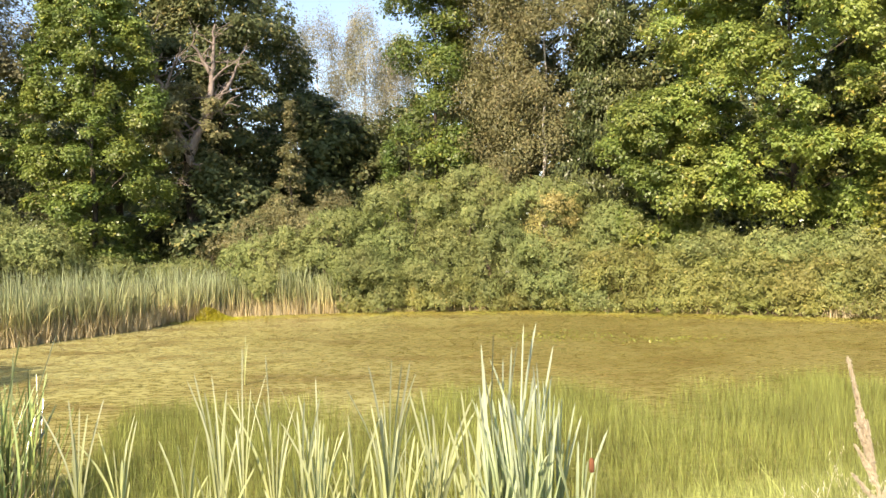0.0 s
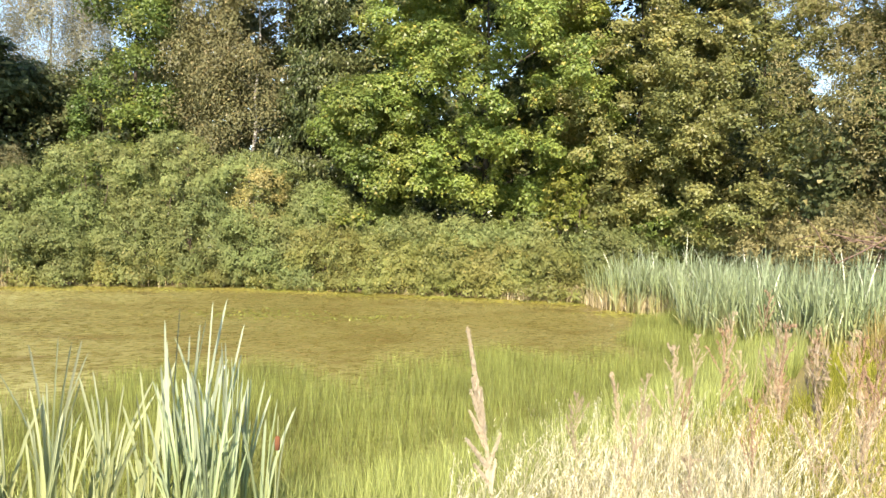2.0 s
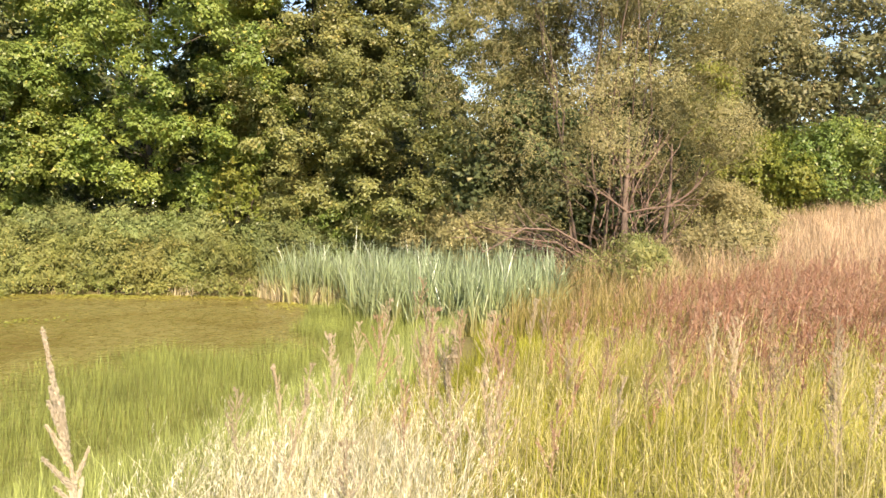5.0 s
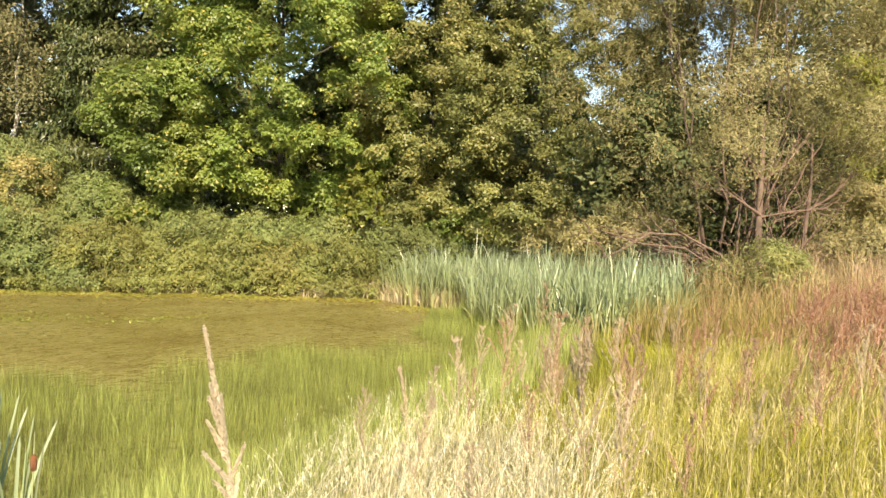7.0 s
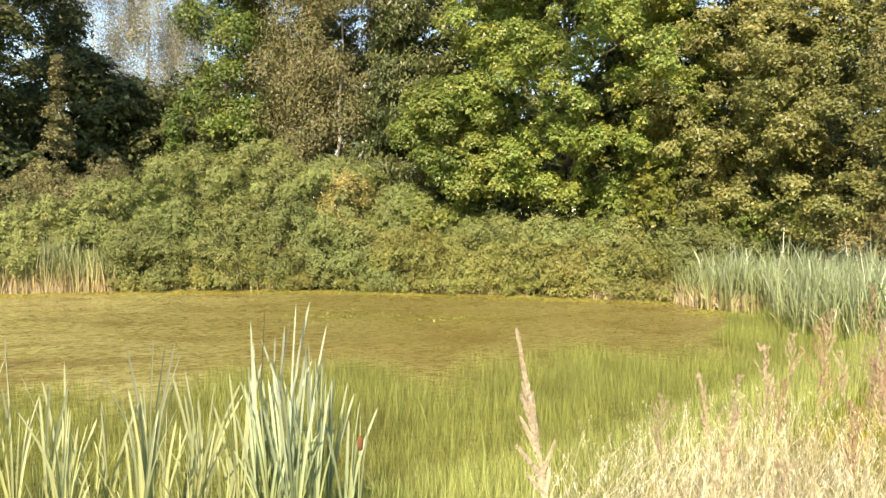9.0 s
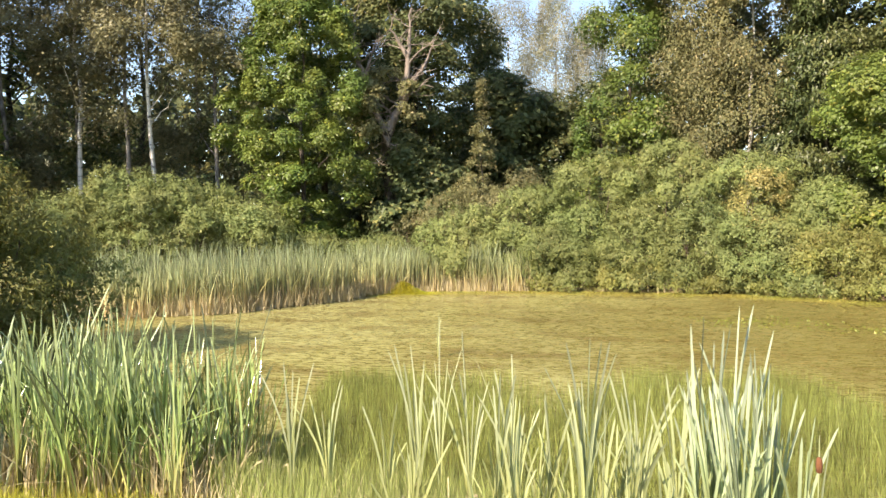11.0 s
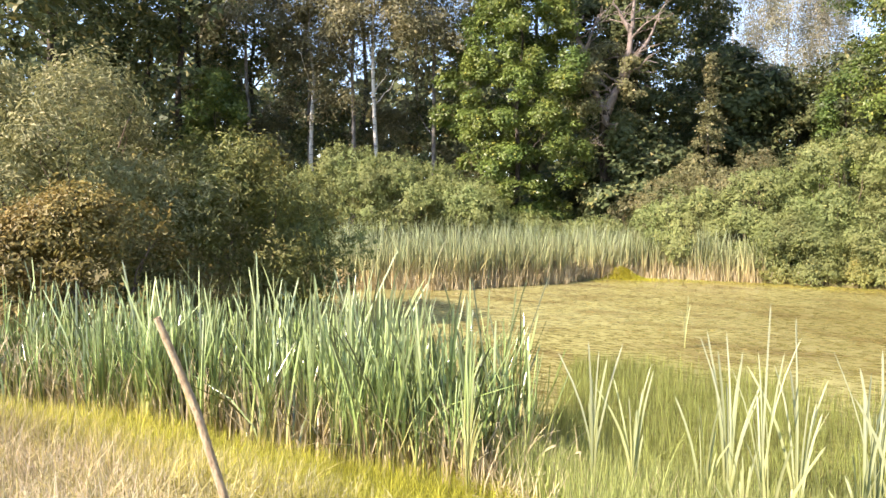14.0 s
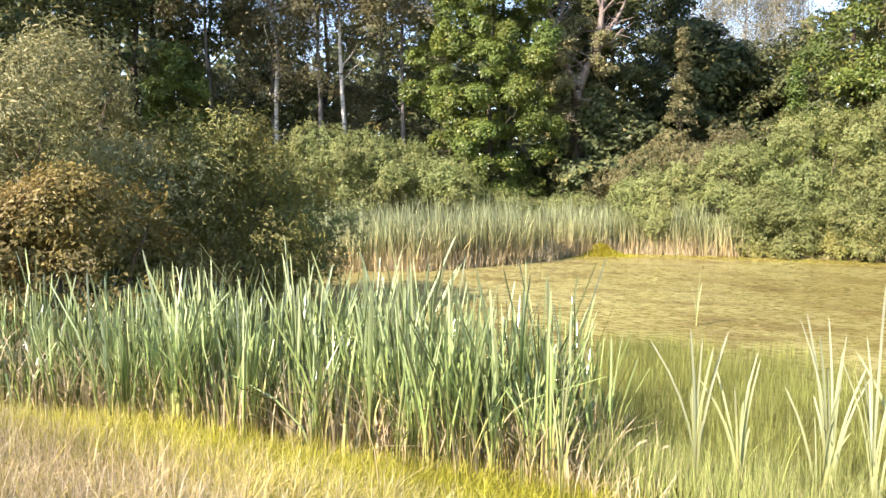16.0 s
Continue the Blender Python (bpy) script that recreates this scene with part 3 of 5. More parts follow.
def shore_distance(x, y):
    """Metres to the shore line, positive on land."""
    x, y = np.asarray(x, float), np.asarray(y, float)
    best = np.full(x.shape, 1e9)
    inside = np.zeros(x.shape, bool)
    for (ax, ay), (bx, by) in zip(SHORE, np.roll(SHORE, -1, axis=0)):
        dx, dy = bx - ax, by - ay
        t = np.clip(((x - ax) * dx + (y - ay) * dy) / (dx * dx + dy * dy), 0, 1)
        best = np.minimum(best, np.hypot(x - ax - t * dx, y - ay - t * dy))
        cross = ((ay > y) != (by > y)) & (x < (bx - ax) * (y - ay) / (by - ay + 1e-12) + ax)
        inside ^= cross
    return np.where(inside, -best, best)


def ground_z(x, y):
    d = shore_distance(x, y)
    land = 0.05 + 0.13 * np.minimum(d, 5.5) + 0.045 * np.clip(d - 5.5, 0, 20)
    meadow = np.clip((np.asarray(x, float) - 14) / 20, 0, 1.2) * np.clip((16 - np.asarray(y, float)) / 6, 0, 1) * 1.9
    bed = np.maximum(-0.45, 0.05 + 0.35 * d)
    bumps = 0.05 * np.sin(np.asarray(x) * 1.7 + 0.6 * np.asarray(y)) * np.cos(np.asarray(y) * 1.3 - 0.4 * np.asarray(x))
    return np.where(d > 0, land + meadow * np.clip(d / 4, 0, 1) + bumps * np.clip(d, 0, 1), bed)


def build_ground():
    near = np.concatenate([np.linspace(-900, -60, 8), np.arange(-45, 46, 0.6), np.linspace(60, 900, 8)])
    nearer = np.concatenate([np.linspace(-900, -60, 8), np.arange(-30, 61, 0.6), np.linspace(75, 900, 8)])
    gx, gy = np.meshgrid(near, nearer)
    gz = ground_z(gx, gy)
    v = np.stack([gx.ravel(), gy.ravel(), gz.ravel()], axis=1)
    w, h = len(near), len(nearer)
    i = (np.arange(h - 1)[:, None] * w + np.arange(w - 1)[None, :]).ravel()[:, None]
    f = i + np.array([0, 1, w + 1, w])
    ob = mesh_object("ground", v, f, SOIL, smooth=True)
    tagged(ob, "grassy pond bank of brown soil and straw", "ground", kind="structure")
    xs, ys = np.linspace(-18, 16.5, 60), np.linspace(4.2, 29, 50)
    gx, gy = np.meshgrid(xs, ys)
    v = np.stack([gx.ravel(), gy.ravel(), np.zeros(gx.size)], axis=1)
    i = (np.arange(49)[:, None] * 60 + np.arange(59)[None, :]).ravel()[:, None]
    ob = mesh_object("water", v, i + np.array([0, 1, 61, 60]), WATER, smooth=True)
    tagged(ob, "shallow brown pond water thick with yellow-green weed", "water", kind="structure")


build_ground()


# ---------- trees of the wood ----------
def gz(x, y):
    return float(ground_z(np.array([x]), np.array([y]))[0])


def plant(name, x, y, label, seed, **kw):
    return tree(name, x, y, gz(x, y), label, seed, **kw)


def bush(name, x, y, top, radius, label, seed, mat, n, size=0.085, ratio=0.42, group="", blob=0.5, z0=0.1, near=False):
    g = gz(x, y)
    return tree(name, x, y, g, label, seed, height=top - g - blob * 0.95, radius=radius * 1.05, z0=z0, shape="dome", leaf_mat=mat, n_leaves=n, size=size, ratio=ratio, n_blobs=int((30 if near else 24) + radius * (26 if near else 30)),
                blob=blob, flat=0.8, trunk_r=0.035, bark=WILLOW_BARK, stems=6, limbs=8, twig=0.14, shell=0.6 if near else 0.72, category="bush", group=group, up=0.7, near=near)


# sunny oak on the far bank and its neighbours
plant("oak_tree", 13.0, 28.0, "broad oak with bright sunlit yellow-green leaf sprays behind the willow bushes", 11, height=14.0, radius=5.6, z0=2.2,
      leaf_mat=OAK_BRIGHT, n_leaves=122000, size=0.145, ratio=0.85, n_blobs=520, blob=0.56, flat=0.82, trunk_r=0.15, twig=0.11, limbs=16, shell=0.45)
plant("maple_tree", 18.0, 24.6, "tall olive-green tree with browning leaf tips", 12, height=13.6, radius=3.7, z0=1.2, shape="column",
      leaf_mat=MAPLE_OLIVE, n_leaves=84000, size=0.145, ratio=0.75, n_blobs=560, blob=0.46, flat=0.7, trunk_r=0.1, twig=0.12, shell=0.72)
plant("hornbeam_tree", 20.3, 20.6, "dense dark green tree with layered low branches", 13, height=13.6, radius=3.9, z0=0.6, shape="column",
      leaf_mat=HORNBEAM, n_leaves=92000, size=0.14, ratio=0.7, n_blobs=820, blob=0.40, flat=0.6, trunk_r=0.06, twig=0.12, shell=0.74)
plant("slender_tree", -0.5, 37.0, "narrow bright green tree beside the gap of sky", 14, height=18, radius=1.75, z0=2.5,
      leaf_mat=OAK_GREEN, n_leaves=36000, size=0.18, ratio=0.75, shape="column", n_blobs=90, blob=0.95, flat=0.6, trunk_r=0.12, shell=0.2)
plant("birch_tree", 4.6, 36.5, "birch with white trunk and brownish drooping leaves", 15, height=17.5, radius=3.3, z0=3.0,
      leaf_mat=BIRCH_LEAF, n_leaves=60000, size=0.15, shape="column", n_blobs=190, blob=0.8, flat=0.9, trunk_r=0.09, bark=BIRCH, droop=0.5, twig=0.25, lean=(0.4, 0), limbs=14, bare=(0.3, -2.2, 9.6, 1.5))
plant("birch_tree", 2.9, 37.6, "birch with white trunk and brownish drooping leaves", 16, height=18, radius=2.4, z0=3.0,
      leaf_mat=BIRCH_LEAF, n_leaves=40000, size=0.16, shape="column", n_blobs=120, blob=0.8, flat=0.9, trunk_r=0.09, bark=BIRCH, droop=0.5, twig=0.25, lean=(-0.8, 0))
plant("spruce_tree", 7.3, 33.6, "bluish green spruce half hidden behind bushes", 17, height=12.0, radius=2.7, z0=0.8,
      leaf_mat=NEEDLE, n_leaves=28000, size=0.24, ratio=0.4, shape="cone", n_blobs=120, blob=0.7, flat=0.25, trunk_r=0.14, droop=0.3)
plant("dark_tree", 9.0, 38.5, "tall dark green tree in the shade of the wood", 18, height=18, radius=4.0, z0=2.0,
      leaf_mat=SHADE_LEAF, n_leaves=15000, size=0.3, ratio=0.8, n_blobs=100, blob=1.3, trunk_r=0.2, shell=0.2)
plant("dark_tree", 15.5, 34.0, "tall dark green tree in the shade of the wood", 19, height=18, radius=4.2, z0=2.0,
      leaf_mat=SHADE_LEAF, n_leaves=15000, size=0.3, ratio=0.8, n_blobs=100, blob=1.3, trunk_r=0.2, shell=0.2)
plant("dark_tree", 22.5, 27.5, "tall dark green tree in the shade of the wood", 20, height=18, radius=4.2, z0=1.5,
      leaf_mat=SHADE_LEAF, n_leaves=15000, size=0.3, ratio=0.8, n_blobs=100, blob=1.3, trunk_r=0.2, shell=0.2)

# these dark leaves paint the shade between the oak's sprays
for k, (bx, by, bh, br_) in enumerate([(8.2, 37.2, 13.5, 2.4), (9.3, 34.6, 9.0, 2.2), (12.8, 33.6, 15.5, 2.8), (16.6, 29.6, 9.0, 2.4), (19.2, 27.4, 10.0, 2.4), (17.8, 31.5, 12.0, 2.6), (11.0, 35.5, 14.0, 2.6), (29.6, 30.2, 9.5, 2.6), (26.2, 31.8, 9.5, 2.4)]):
    plant("dark_tree", bx, by, "low dark green tree filling the wood behind the oak, shade in its colour", 220 + k, height=bh, radius=br_, z0=0.6, leaf_mat=SHADE_LEAF,
          n_leaves=10000, size=0.24, ratio=0.75, n_blobs=70, blob=0.8, trunk_r=0.12, shell=0.3)

# left wood
plant("oak_tree", -14.6, 30.6, "sunlit green oak at the edge of the wood", 21, height=14, radius=2.8, z0=1.0,
      leaf_mat=OAK_GREEN, n_leaves=80000, size=0.155, ratio=0.75, n_blobs=260, blob=0.5, flat=0.8, trunk_r=0.12, twig=0.12, shell=0.45)
plant("old_tree", -11.3, 37.0, "old dark tree with a thick crooked trunk", 22, height=16, radius=3.4, z0=5.4,
      leaf_mat=SHADE_LEAF, n_leaves=56000, size=0.18, ratio=0.75, n_blobs=170, blob=0.9, flat=0.55, trunk_r=0.2, shell=0.5)
plant("dark_tree", -7.6, 42.0, "dark leafy tree below the far birches", 23, height=9.6, radius=2.0, z0=1.0,
      leaf_mat=SHADE_LEAF, n_leaves=16000, size=0.3, ratio=0.75, n_blobs=70, blob=1.1, trunk_r=0.15, shell=0.2)
# dark leaf colour stands in for the shade under the old crowns
for k, (bx, by, bh, br_) in enumerate([(-4.6, 44.0, 8.8, 2.2), (-3.0, 46.0, 9.2, 2.3), (-9.5, 46.0, 12.5, 2.2), (-12.4, 36.0, 4.2, 1.3), (-10.6, 33.4, 5.6, 1.3), (-9.6, 34.6, 4.6, 1.3), (-6.0, 43.0, 6.6, 1.9), (-2.2, 42.0, 8.6, 2.2), (-6.2, 49.0, 8.6, 2.0), (-15.4, 54.5, 17.5, 3.0)]):
    plant("dark_tree", bx, by, "low dark green tree filling the wood edge, shade in its colour", 24 + k, height=bh, radius=br_, z0=0.4, leaf_mat=SHADE_LEAF,
          n_leaves=12000, size=0.22, ratio=0.75, n_blobs=70, blob=0.7, trunk_r=0.1, shell=0.4)
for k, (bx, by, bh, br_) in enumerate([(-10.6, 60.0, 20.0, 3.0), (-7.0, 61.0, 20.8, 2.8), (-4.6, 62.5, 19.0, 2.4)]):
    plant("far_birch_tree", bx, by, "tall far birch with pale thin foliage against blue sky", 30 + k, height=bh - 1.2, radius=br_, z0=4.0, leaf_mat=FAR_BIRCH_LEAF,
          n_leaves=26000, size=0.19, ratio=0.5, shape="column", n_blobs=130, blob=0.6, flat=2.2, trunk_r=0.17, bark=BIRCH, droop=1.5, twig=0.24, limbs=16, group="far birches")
plant("young_tree", -6.9, 33.0, "young brownish tree among bushes", 34, height=8.2, radius=1.7, z0=0.3,
      leaf_mat=BIRCH_LEAF, n_leaves=4200, size=0.13, shape="spire", n_blobs=170, blob=0.12, twig=0.1, trunk_r=0.05, shell=0.3)
plant("young_tree", -2.6, 34.0, "young green tree above the willow bushes", 35, height=6.4, radius=1.3, z0=0.6,
      leaf_mat=OAK_GREEN, n_leaves=7000, size=0.14, shape="spire", n_blobs=80, blob=0.22, twig=0.1, trunk_r=0.06)
wood = [(-21.0, 28.6, 'b'), (-22.3, 28.7, 'p'), (-24.3, 28.0, 'b'), (-27.4, 26.8, 'p'), (-19.2, 31.0, 'p'), (-17.0, 38.0, 'd'), (-35.0, 22.0, 'd'), (-33.0, 29.0, 'd'), (-13.0, 45.0, 'd'),
        (-30.5, 25.5, 'd'), (-31.5, 19.5, 'd'), (-29.0, 14.5, 'd'), (-33.0, 33.0, 'd'), (-13.5, 42.0, 'd'), (-29.0, 38.5, 'd'), (-35.5, 27.5, 'd'), (-21.5, 33.0, 'b'), (-25.8, 29.6, 'p')]
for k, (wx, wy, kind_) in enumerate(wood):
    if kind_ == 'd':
        plant("forest_tree", wx, wy, "dark green forest tree in shade", 40 + k, height=17 + (k % 3), radius=4.2, z0=1.5, leaf_mat=SHADE_LEAF,
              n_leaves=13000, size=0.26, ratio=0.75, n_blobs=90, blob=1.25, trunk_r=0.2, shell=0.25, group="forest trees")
    else:
        plant("tall_tree", wx, wy, "tall thin forest tree with bare grey trunk and sparse leaves", 40 + k, height=18, radius=2.1, z0=5.6, leaf_mat=TALL_LEAF, bare=(0.8, -1.1, 7.2, 1.4),
              n_leaves=16000, size=0.18, shape="column", n_blobs=110, blob=0.75, twig=0.28, trunk_r=0.11, bark=BIRCH if kind_ == 'b' else GREY_BARK, group="tall thin trees", shell=0.3)

for k, (bx, by, bh, br_) in enumerate([(-29.4, 27.4, 7.0, 1.8), (-27.8, 28.6, 6.0, 1.8), (-25.0, 30.6, 6.6, 1.9), (-22.4, 32.0, 6.2, 1.8), (-20.2, 33.2, 7.2, 1.8), (-18.0, 33.6, 6.6, 1.7)]):
    plant("undergrowth_tree", bx, by, "dark brownish undergrowth between the forest trunks", 240 + k, height=bh, radius=br_, z0=0.3, leaf_mat=TALL_LEAF if k % 2 else SHADE_LEAF,
          n_leaves=7000, size=0.2, ratio=0.6, n_blobs=60, blob=0.6, trunk_r=0.05, shell=0.4, group="undergrowth")
plant("young_oak", -26.8, 24.4, "young green oak at the edge of the wood", 246, height=7.2, radius=1.5, z0=2.2, leaf_mat=OAK_GREEN,
      n_leaves=14000, size=0.16, ratio=0.75, n_blobs=60, blob=0.55, trunk_r=0.08, twig=0.12)
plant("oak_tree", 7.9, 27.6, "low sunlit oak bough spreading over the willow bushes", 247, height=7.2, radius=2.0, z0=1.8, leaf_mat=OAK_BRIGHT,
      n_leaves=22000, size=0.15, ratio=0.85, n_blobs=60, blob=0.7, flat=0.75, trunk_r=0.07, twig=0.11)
plant("dark_tree", 3.6, 43.0, "tall dark green tree behind the birches", 248, height=17, radius=3.4, z0=3.0, leaf_mat=SHADE_LEAF,
      n_leaves=12000, size=0.3, ratio=0.8, n_blobs=90, blob=1.1, trunk_r=0.15, shell=0.3)

# crack willow by the meadow and what stands behind it
plant("willow_tree", 20.2, 12.6, "spreading grey-olive willow with several reddish brown stems", 60, height=11.0, radius=4.3, z0=1.3, leaf_mat=RIGHT_WILLOW_LEAF,
      n_leaves=105000, size=0.11, ratio=0.36, n_blobs=190, blob=0.95, flat=0.8, trunk_r=0.05, bark=WILLOW_BARK, stems=9, droop=0.3, twig=0.2, limbs=34, shell=0.45, bare=(-1.4, -2.8, 2.2, 2.0))
bush("willow_bush", 17.6, 14.4, 3.3, 1.4, "olive willow shoots hanging over the cattails", 119, RIGHT_WILLOW_LEAF, 14000, 0.13, 0.36, blob=0.6)
plant("willow_tree", 23.4, 16.2, "tall olive willow behind the reeds", 61, height=13.5, radius=3.4, z0=1.5, leaf_mat=RIGHT_WILLOW_LEAF,
      n_leaves=56000, size=0.15, ratio=0.4, n_blobs=110, blob=0.95, flat=0.8, trunk_r=0.15, bark=BARK, droop=0.35, twig=0.25)
# shaded hollow behind the willow, painted with dark leaves
plant("dark_tree", 19.6, 15.2, "thicket behind the willow, its shade put into the leaf colour", 249, height=5.6, radius=2.2, z0=0.3, leaf_mat=SHADE_LEAF,
      n_leaves=14000, size=0.2, ratio=0.6, n_blobs=80, blob=0.6, trunk_r=0.06, shell=0.4)
bush("willow_bush", 24.6, 11.4, 4.4, 1.9, "olive willow bush at the edge of the meadow", 250, RIGHT_WILLOW_LEAF, 16000, 0.13, 0.4, blob=0.6)
plant("dark_tree", 22.6, 14.0, "thicket behind the willow, its shade put into the leaf colour", 252, height=5.4, radius=2.4, z0=0.3, leaf_mat=SHADE_LEAF,
      n_leaves=14000, size=0.2, ratio=0.6, n_blobs=80, blob=0.6, trunk_r=0.06, shell=0.4)
bush("willow_bush", 19.7, 8.6, 2.75, 1.1, "olive willow sprouts at the foot of the willow", 253, RIGHT_WILLOW_LEAF, 9000, 0.12, 0.4, blob=0.45)
bush("meadow_bush", 30.8, 12.4, 6.6, 2.1, "rounded sunlit green bush at the far meadow edge", 251, LIME_LEAF, 16000, 0.15, 0.7, blob=0.7)
plant("lime_tree", 28.6, 13.4, "small lime-green tree behind the willow", 62, height=7.4, radius=0.9, z0=3.0, leaf_mat=LIME_LEAF, n_leaves=6000, size=0.15, n_blobs=30, blob=0.55, trunk_r=0.1)
plant("meadow_tree", 27.5, 17.5, "tall olive tree behind the willow", 68, height=15, radius=4.0, z0=1.0, leaf_mat=BIRCH_LEAF, n_leaves=14000, size=0.25, ratio=0.75, n_blobs=100, blob=1.1, shell=0.3)
plant("meadow_tree", 33.0, 14.0, "tall olive tree beyond the meadow", 69, height=10.5, radius=3.0, z0=1.0, leaf_mat=BIRCH_LEAF, n_leaves=14000, size=0.25, ratio=0.75, n_blobs=100, blob=1.1, shell=0.3)
plant("meadow_tree", 40.0, 12.0, "tall olive tree beyond the meadow", 63, height=11.5, radius=4.4, z0=1.5, leaf_mat=BIRCH_LEAF, n_leaves=13000, size=0.3, ratio=0.7, n_blobs=110, blob=1.3, shell=0.25)
plant("meadow_tree", 37.0, 19.0, "tall olive tree beyond the meadow", 64, height=17, radius=4.5, z0=1.5, leaf_mat=MAPLE_OLIVE, n_leaves=13000, size=0.3, ratio=0.7, n_blobs=110, blob=1.3, shell=0.25)
plant("meadow_tree", 44.0, 4.0, "tall olive tree beyond the meadow", 65, height=16, radius=5.0, z0=1.5, leaf_mat=BIRCH_LEAF, n_leaves=13000, size=0.3, ratio=0.7, n_blobs=110, blob=1.3, shell=0.25)
plant("meadow_bush", 32.2, 10.2, "rounded dark green bush at the meadow edge", 66, height=3.6, radius=2.2, z0=0.2, leaf_mat=OAK_GREEN, n_leaves=14000, size=0.15, n_blobs=45, blob=0.7, category="bush", stems=3, trunk_r=0.08)
plant("meadow_bush", 34.5, 6.2, "rounded dark green bush at the meadow edge", 67, height=3.6, radius=2.8, z0=0.2, leaf_mat=OAK_GREEN, n_leaves=14000, size=0.15, n_blobs=45, blob=0.7, category="bush", stems=3, trunk_r=0.08)


# ---------- bushes ----------
far_bushes = [(-7.0, 29.6, 3.3, 1.7), (-4.4, 30.2, 4.1, 2.0), (-1.7, 30.3, 5.3, 2.3), (1.1, 30.3, 5.7, 2.4), (3.9, 30.0, 5.1, 2.3), (6.6, 29.0, 4.0, 2.0), (9.0, 27.3, 3.2, 1.8),
              (11.2, 25.6, 2.8, 1.7), (13.2, 24.2, 2.7, 1.6), (15.2, 22.8, 2.6, 1.6)]
for k, (bx, by, bt, br_) in enumerate(far_bushes):
    bush("willow_bush", bx, by, bt, br_, "grey-green willow bush on the far bank", 80 + k, WILLOW_LEAF, int(5400 * br_ ** 1.6), 0.135, group="willow bushes on the far bank", blob=0.5)
front_bushes = [(-3.0, 28.6, 2.5, 1.3), (-0.2, 28.7, 3.1, 1.5), (2.1, 28.4, 3.1, 1.4), (4.3, 27.7, 2.6, 1.3), (6.3, 26.6, 2.3, 1.2), (8.2, 25.5, 2.1, 1.15), (9.9, 24.3, 1.95, 1.1),
                (11.5, 23.2, 1.9, 1.0), (13.0, 22.3, 1.8, 1.0)]
for k, (bx, by, bt, br_) in enumerate(front_bushes):
    bush("sallow_bush", bx, by, bt, br_, "low olive sallow bush hanging over the water's edge", 100 + k, SALLOW_LEAF if k > 3 else WILLOW_LEAF, int(6000 * br_ ** 1.6), 0.124,
         group="low bushes at the water", blob=0.52)
skirt_rng = np.random.default_rng(46)
for (ax, ay), (bx, by) in zip(SHORE[15:20], SHORE[16:21]):
    for t in np.arange(0, 1, 1.1 / math.hypot(bx - ax, by - ay)):
        sx, sy = ax + (bx - ax) * t + 0.1 + skirt_rng.normal() * 0.1, ay + (by - ay) * t + 0.28 + skirt_rng.normal() * 0.1
        bush("sallow_bush", sx, sy, skirt_rng.uniform(0.5, 1.25), skirt_rng.uniform(0.5, 0.8), "small olive sallow sprout at the waterline", int(skirt_rng.integers(900, 9000)),
             SALLOW_LEAF if skirt_rng.uniform() < 0.7 else WILLOW_LEAF, 1700, 0.115, group="sprouts at the waterline", blob=0.32, z0=0.0)
bush("willow_bush", 14.6, 26.6, 4.6, 1.9, "green bush in the shade below the oak", 116, OAK_GREEN, 9000, 0.14, 0.6, blob=0.5)
bush("willow_bush", 17.4, 22.6, 3.6, 1.6, "green bush beside the bluish cattails", 117, OAK_GREEN, 8000, 0.14, 0.6, blob=0.5)
bush("willow_bush", 19.2, 18.4, 3.4, 1.5, "olive bush behind the bluish cattails", 118, RIGHT_WILLOW_LEAF, 8000, 0.14, 0.45, blob=0.5)
bush("lime_bush", 14.2, 23.3, 4.7, 0.75, "bright lime-green sapling beside the oak", 114, LIME_LEAF, 3600, 0.14, 0.7, blob=0.5)
bush("hazel_bush", 17.3, 25.0, 5.2, 1.6, "olive hazel bush at the foot of the tall trees", 113, MAPLE_OLIVE, 9000, 0.14, 0.7, blob=0.6)
bush("yellow_shrub", 4.0, 28.9, 4.7, 1.0, "tan and yellowing shrub among the willow bushes", 115, YELLOW_LEAF, 5000, 0.11, 0.55, blob=0.5)
for k, (bx, by, bt, br_) in enumerate([(-8.2, 31.2, 3.9, 1.4), (-9.6, 31.8, 3.2, 1.2), (-6.2, 31.4, 3.9, 1.4), (-5.0, 32.6, 5.2, 1.5), (-7.2, 32.6, 4.9, 1.4)]):
    bush("brown_bush", bx, by, bt, br_, "loose brownish shrub at the foot of the old tree", 140 + k, BIRCH_LEAF, 5200, 0.12, 0.5, group="shrubs below the old tree", blob=0.4)
mid_bushes = [(-20.8, 22.9, 4.1, 1.8), (-19.0, 24.3, 4.9, 2.0), (-17.2, 25.4, 4.7, 2.0), (-15.3, 26.8, 3.9, 1.7), (-13.0, 28.3, 2.3, 1.2), (-10.8, 30.0, 2.1, 1.4), (-23.0, 21.5, 3.5, 1.8)]
for k, (bx, by, bt, br_) in enumerate(mid_bushes):
    bush("willow_bush", bx, by, bt, br_, "green willow bush behind the far cattails", 120 + k, WILLOW_LEAF, int(5600 * br_ ** 1.6), 0.14, group="bushes behind the cattails", blob=0.65)
bush("sallow_bush", -13.2, 8.2, 5.0, 2.5, "large grey-olive sallow bush beside the cattails", 130, SILVER_LEAF, 52000, 0.095, 0.3, blob=0.45, near=True)
bush("sallow_bush", -11.5, 10.7, 3.7, 2.05, "large rounded sallow bush casting shade on the water", 131, SALLOW_LEAF, 36000, 0.095, 0.34, blob=0.45, near=True)
bush("sallow_bush", -12.2, 12.7, 2.9, 1.5, "dark sallow bush in the shade behind its neighbours", 134, WILLOW_LEAF, 16000, 0.12, 0.42, blob=0.5)
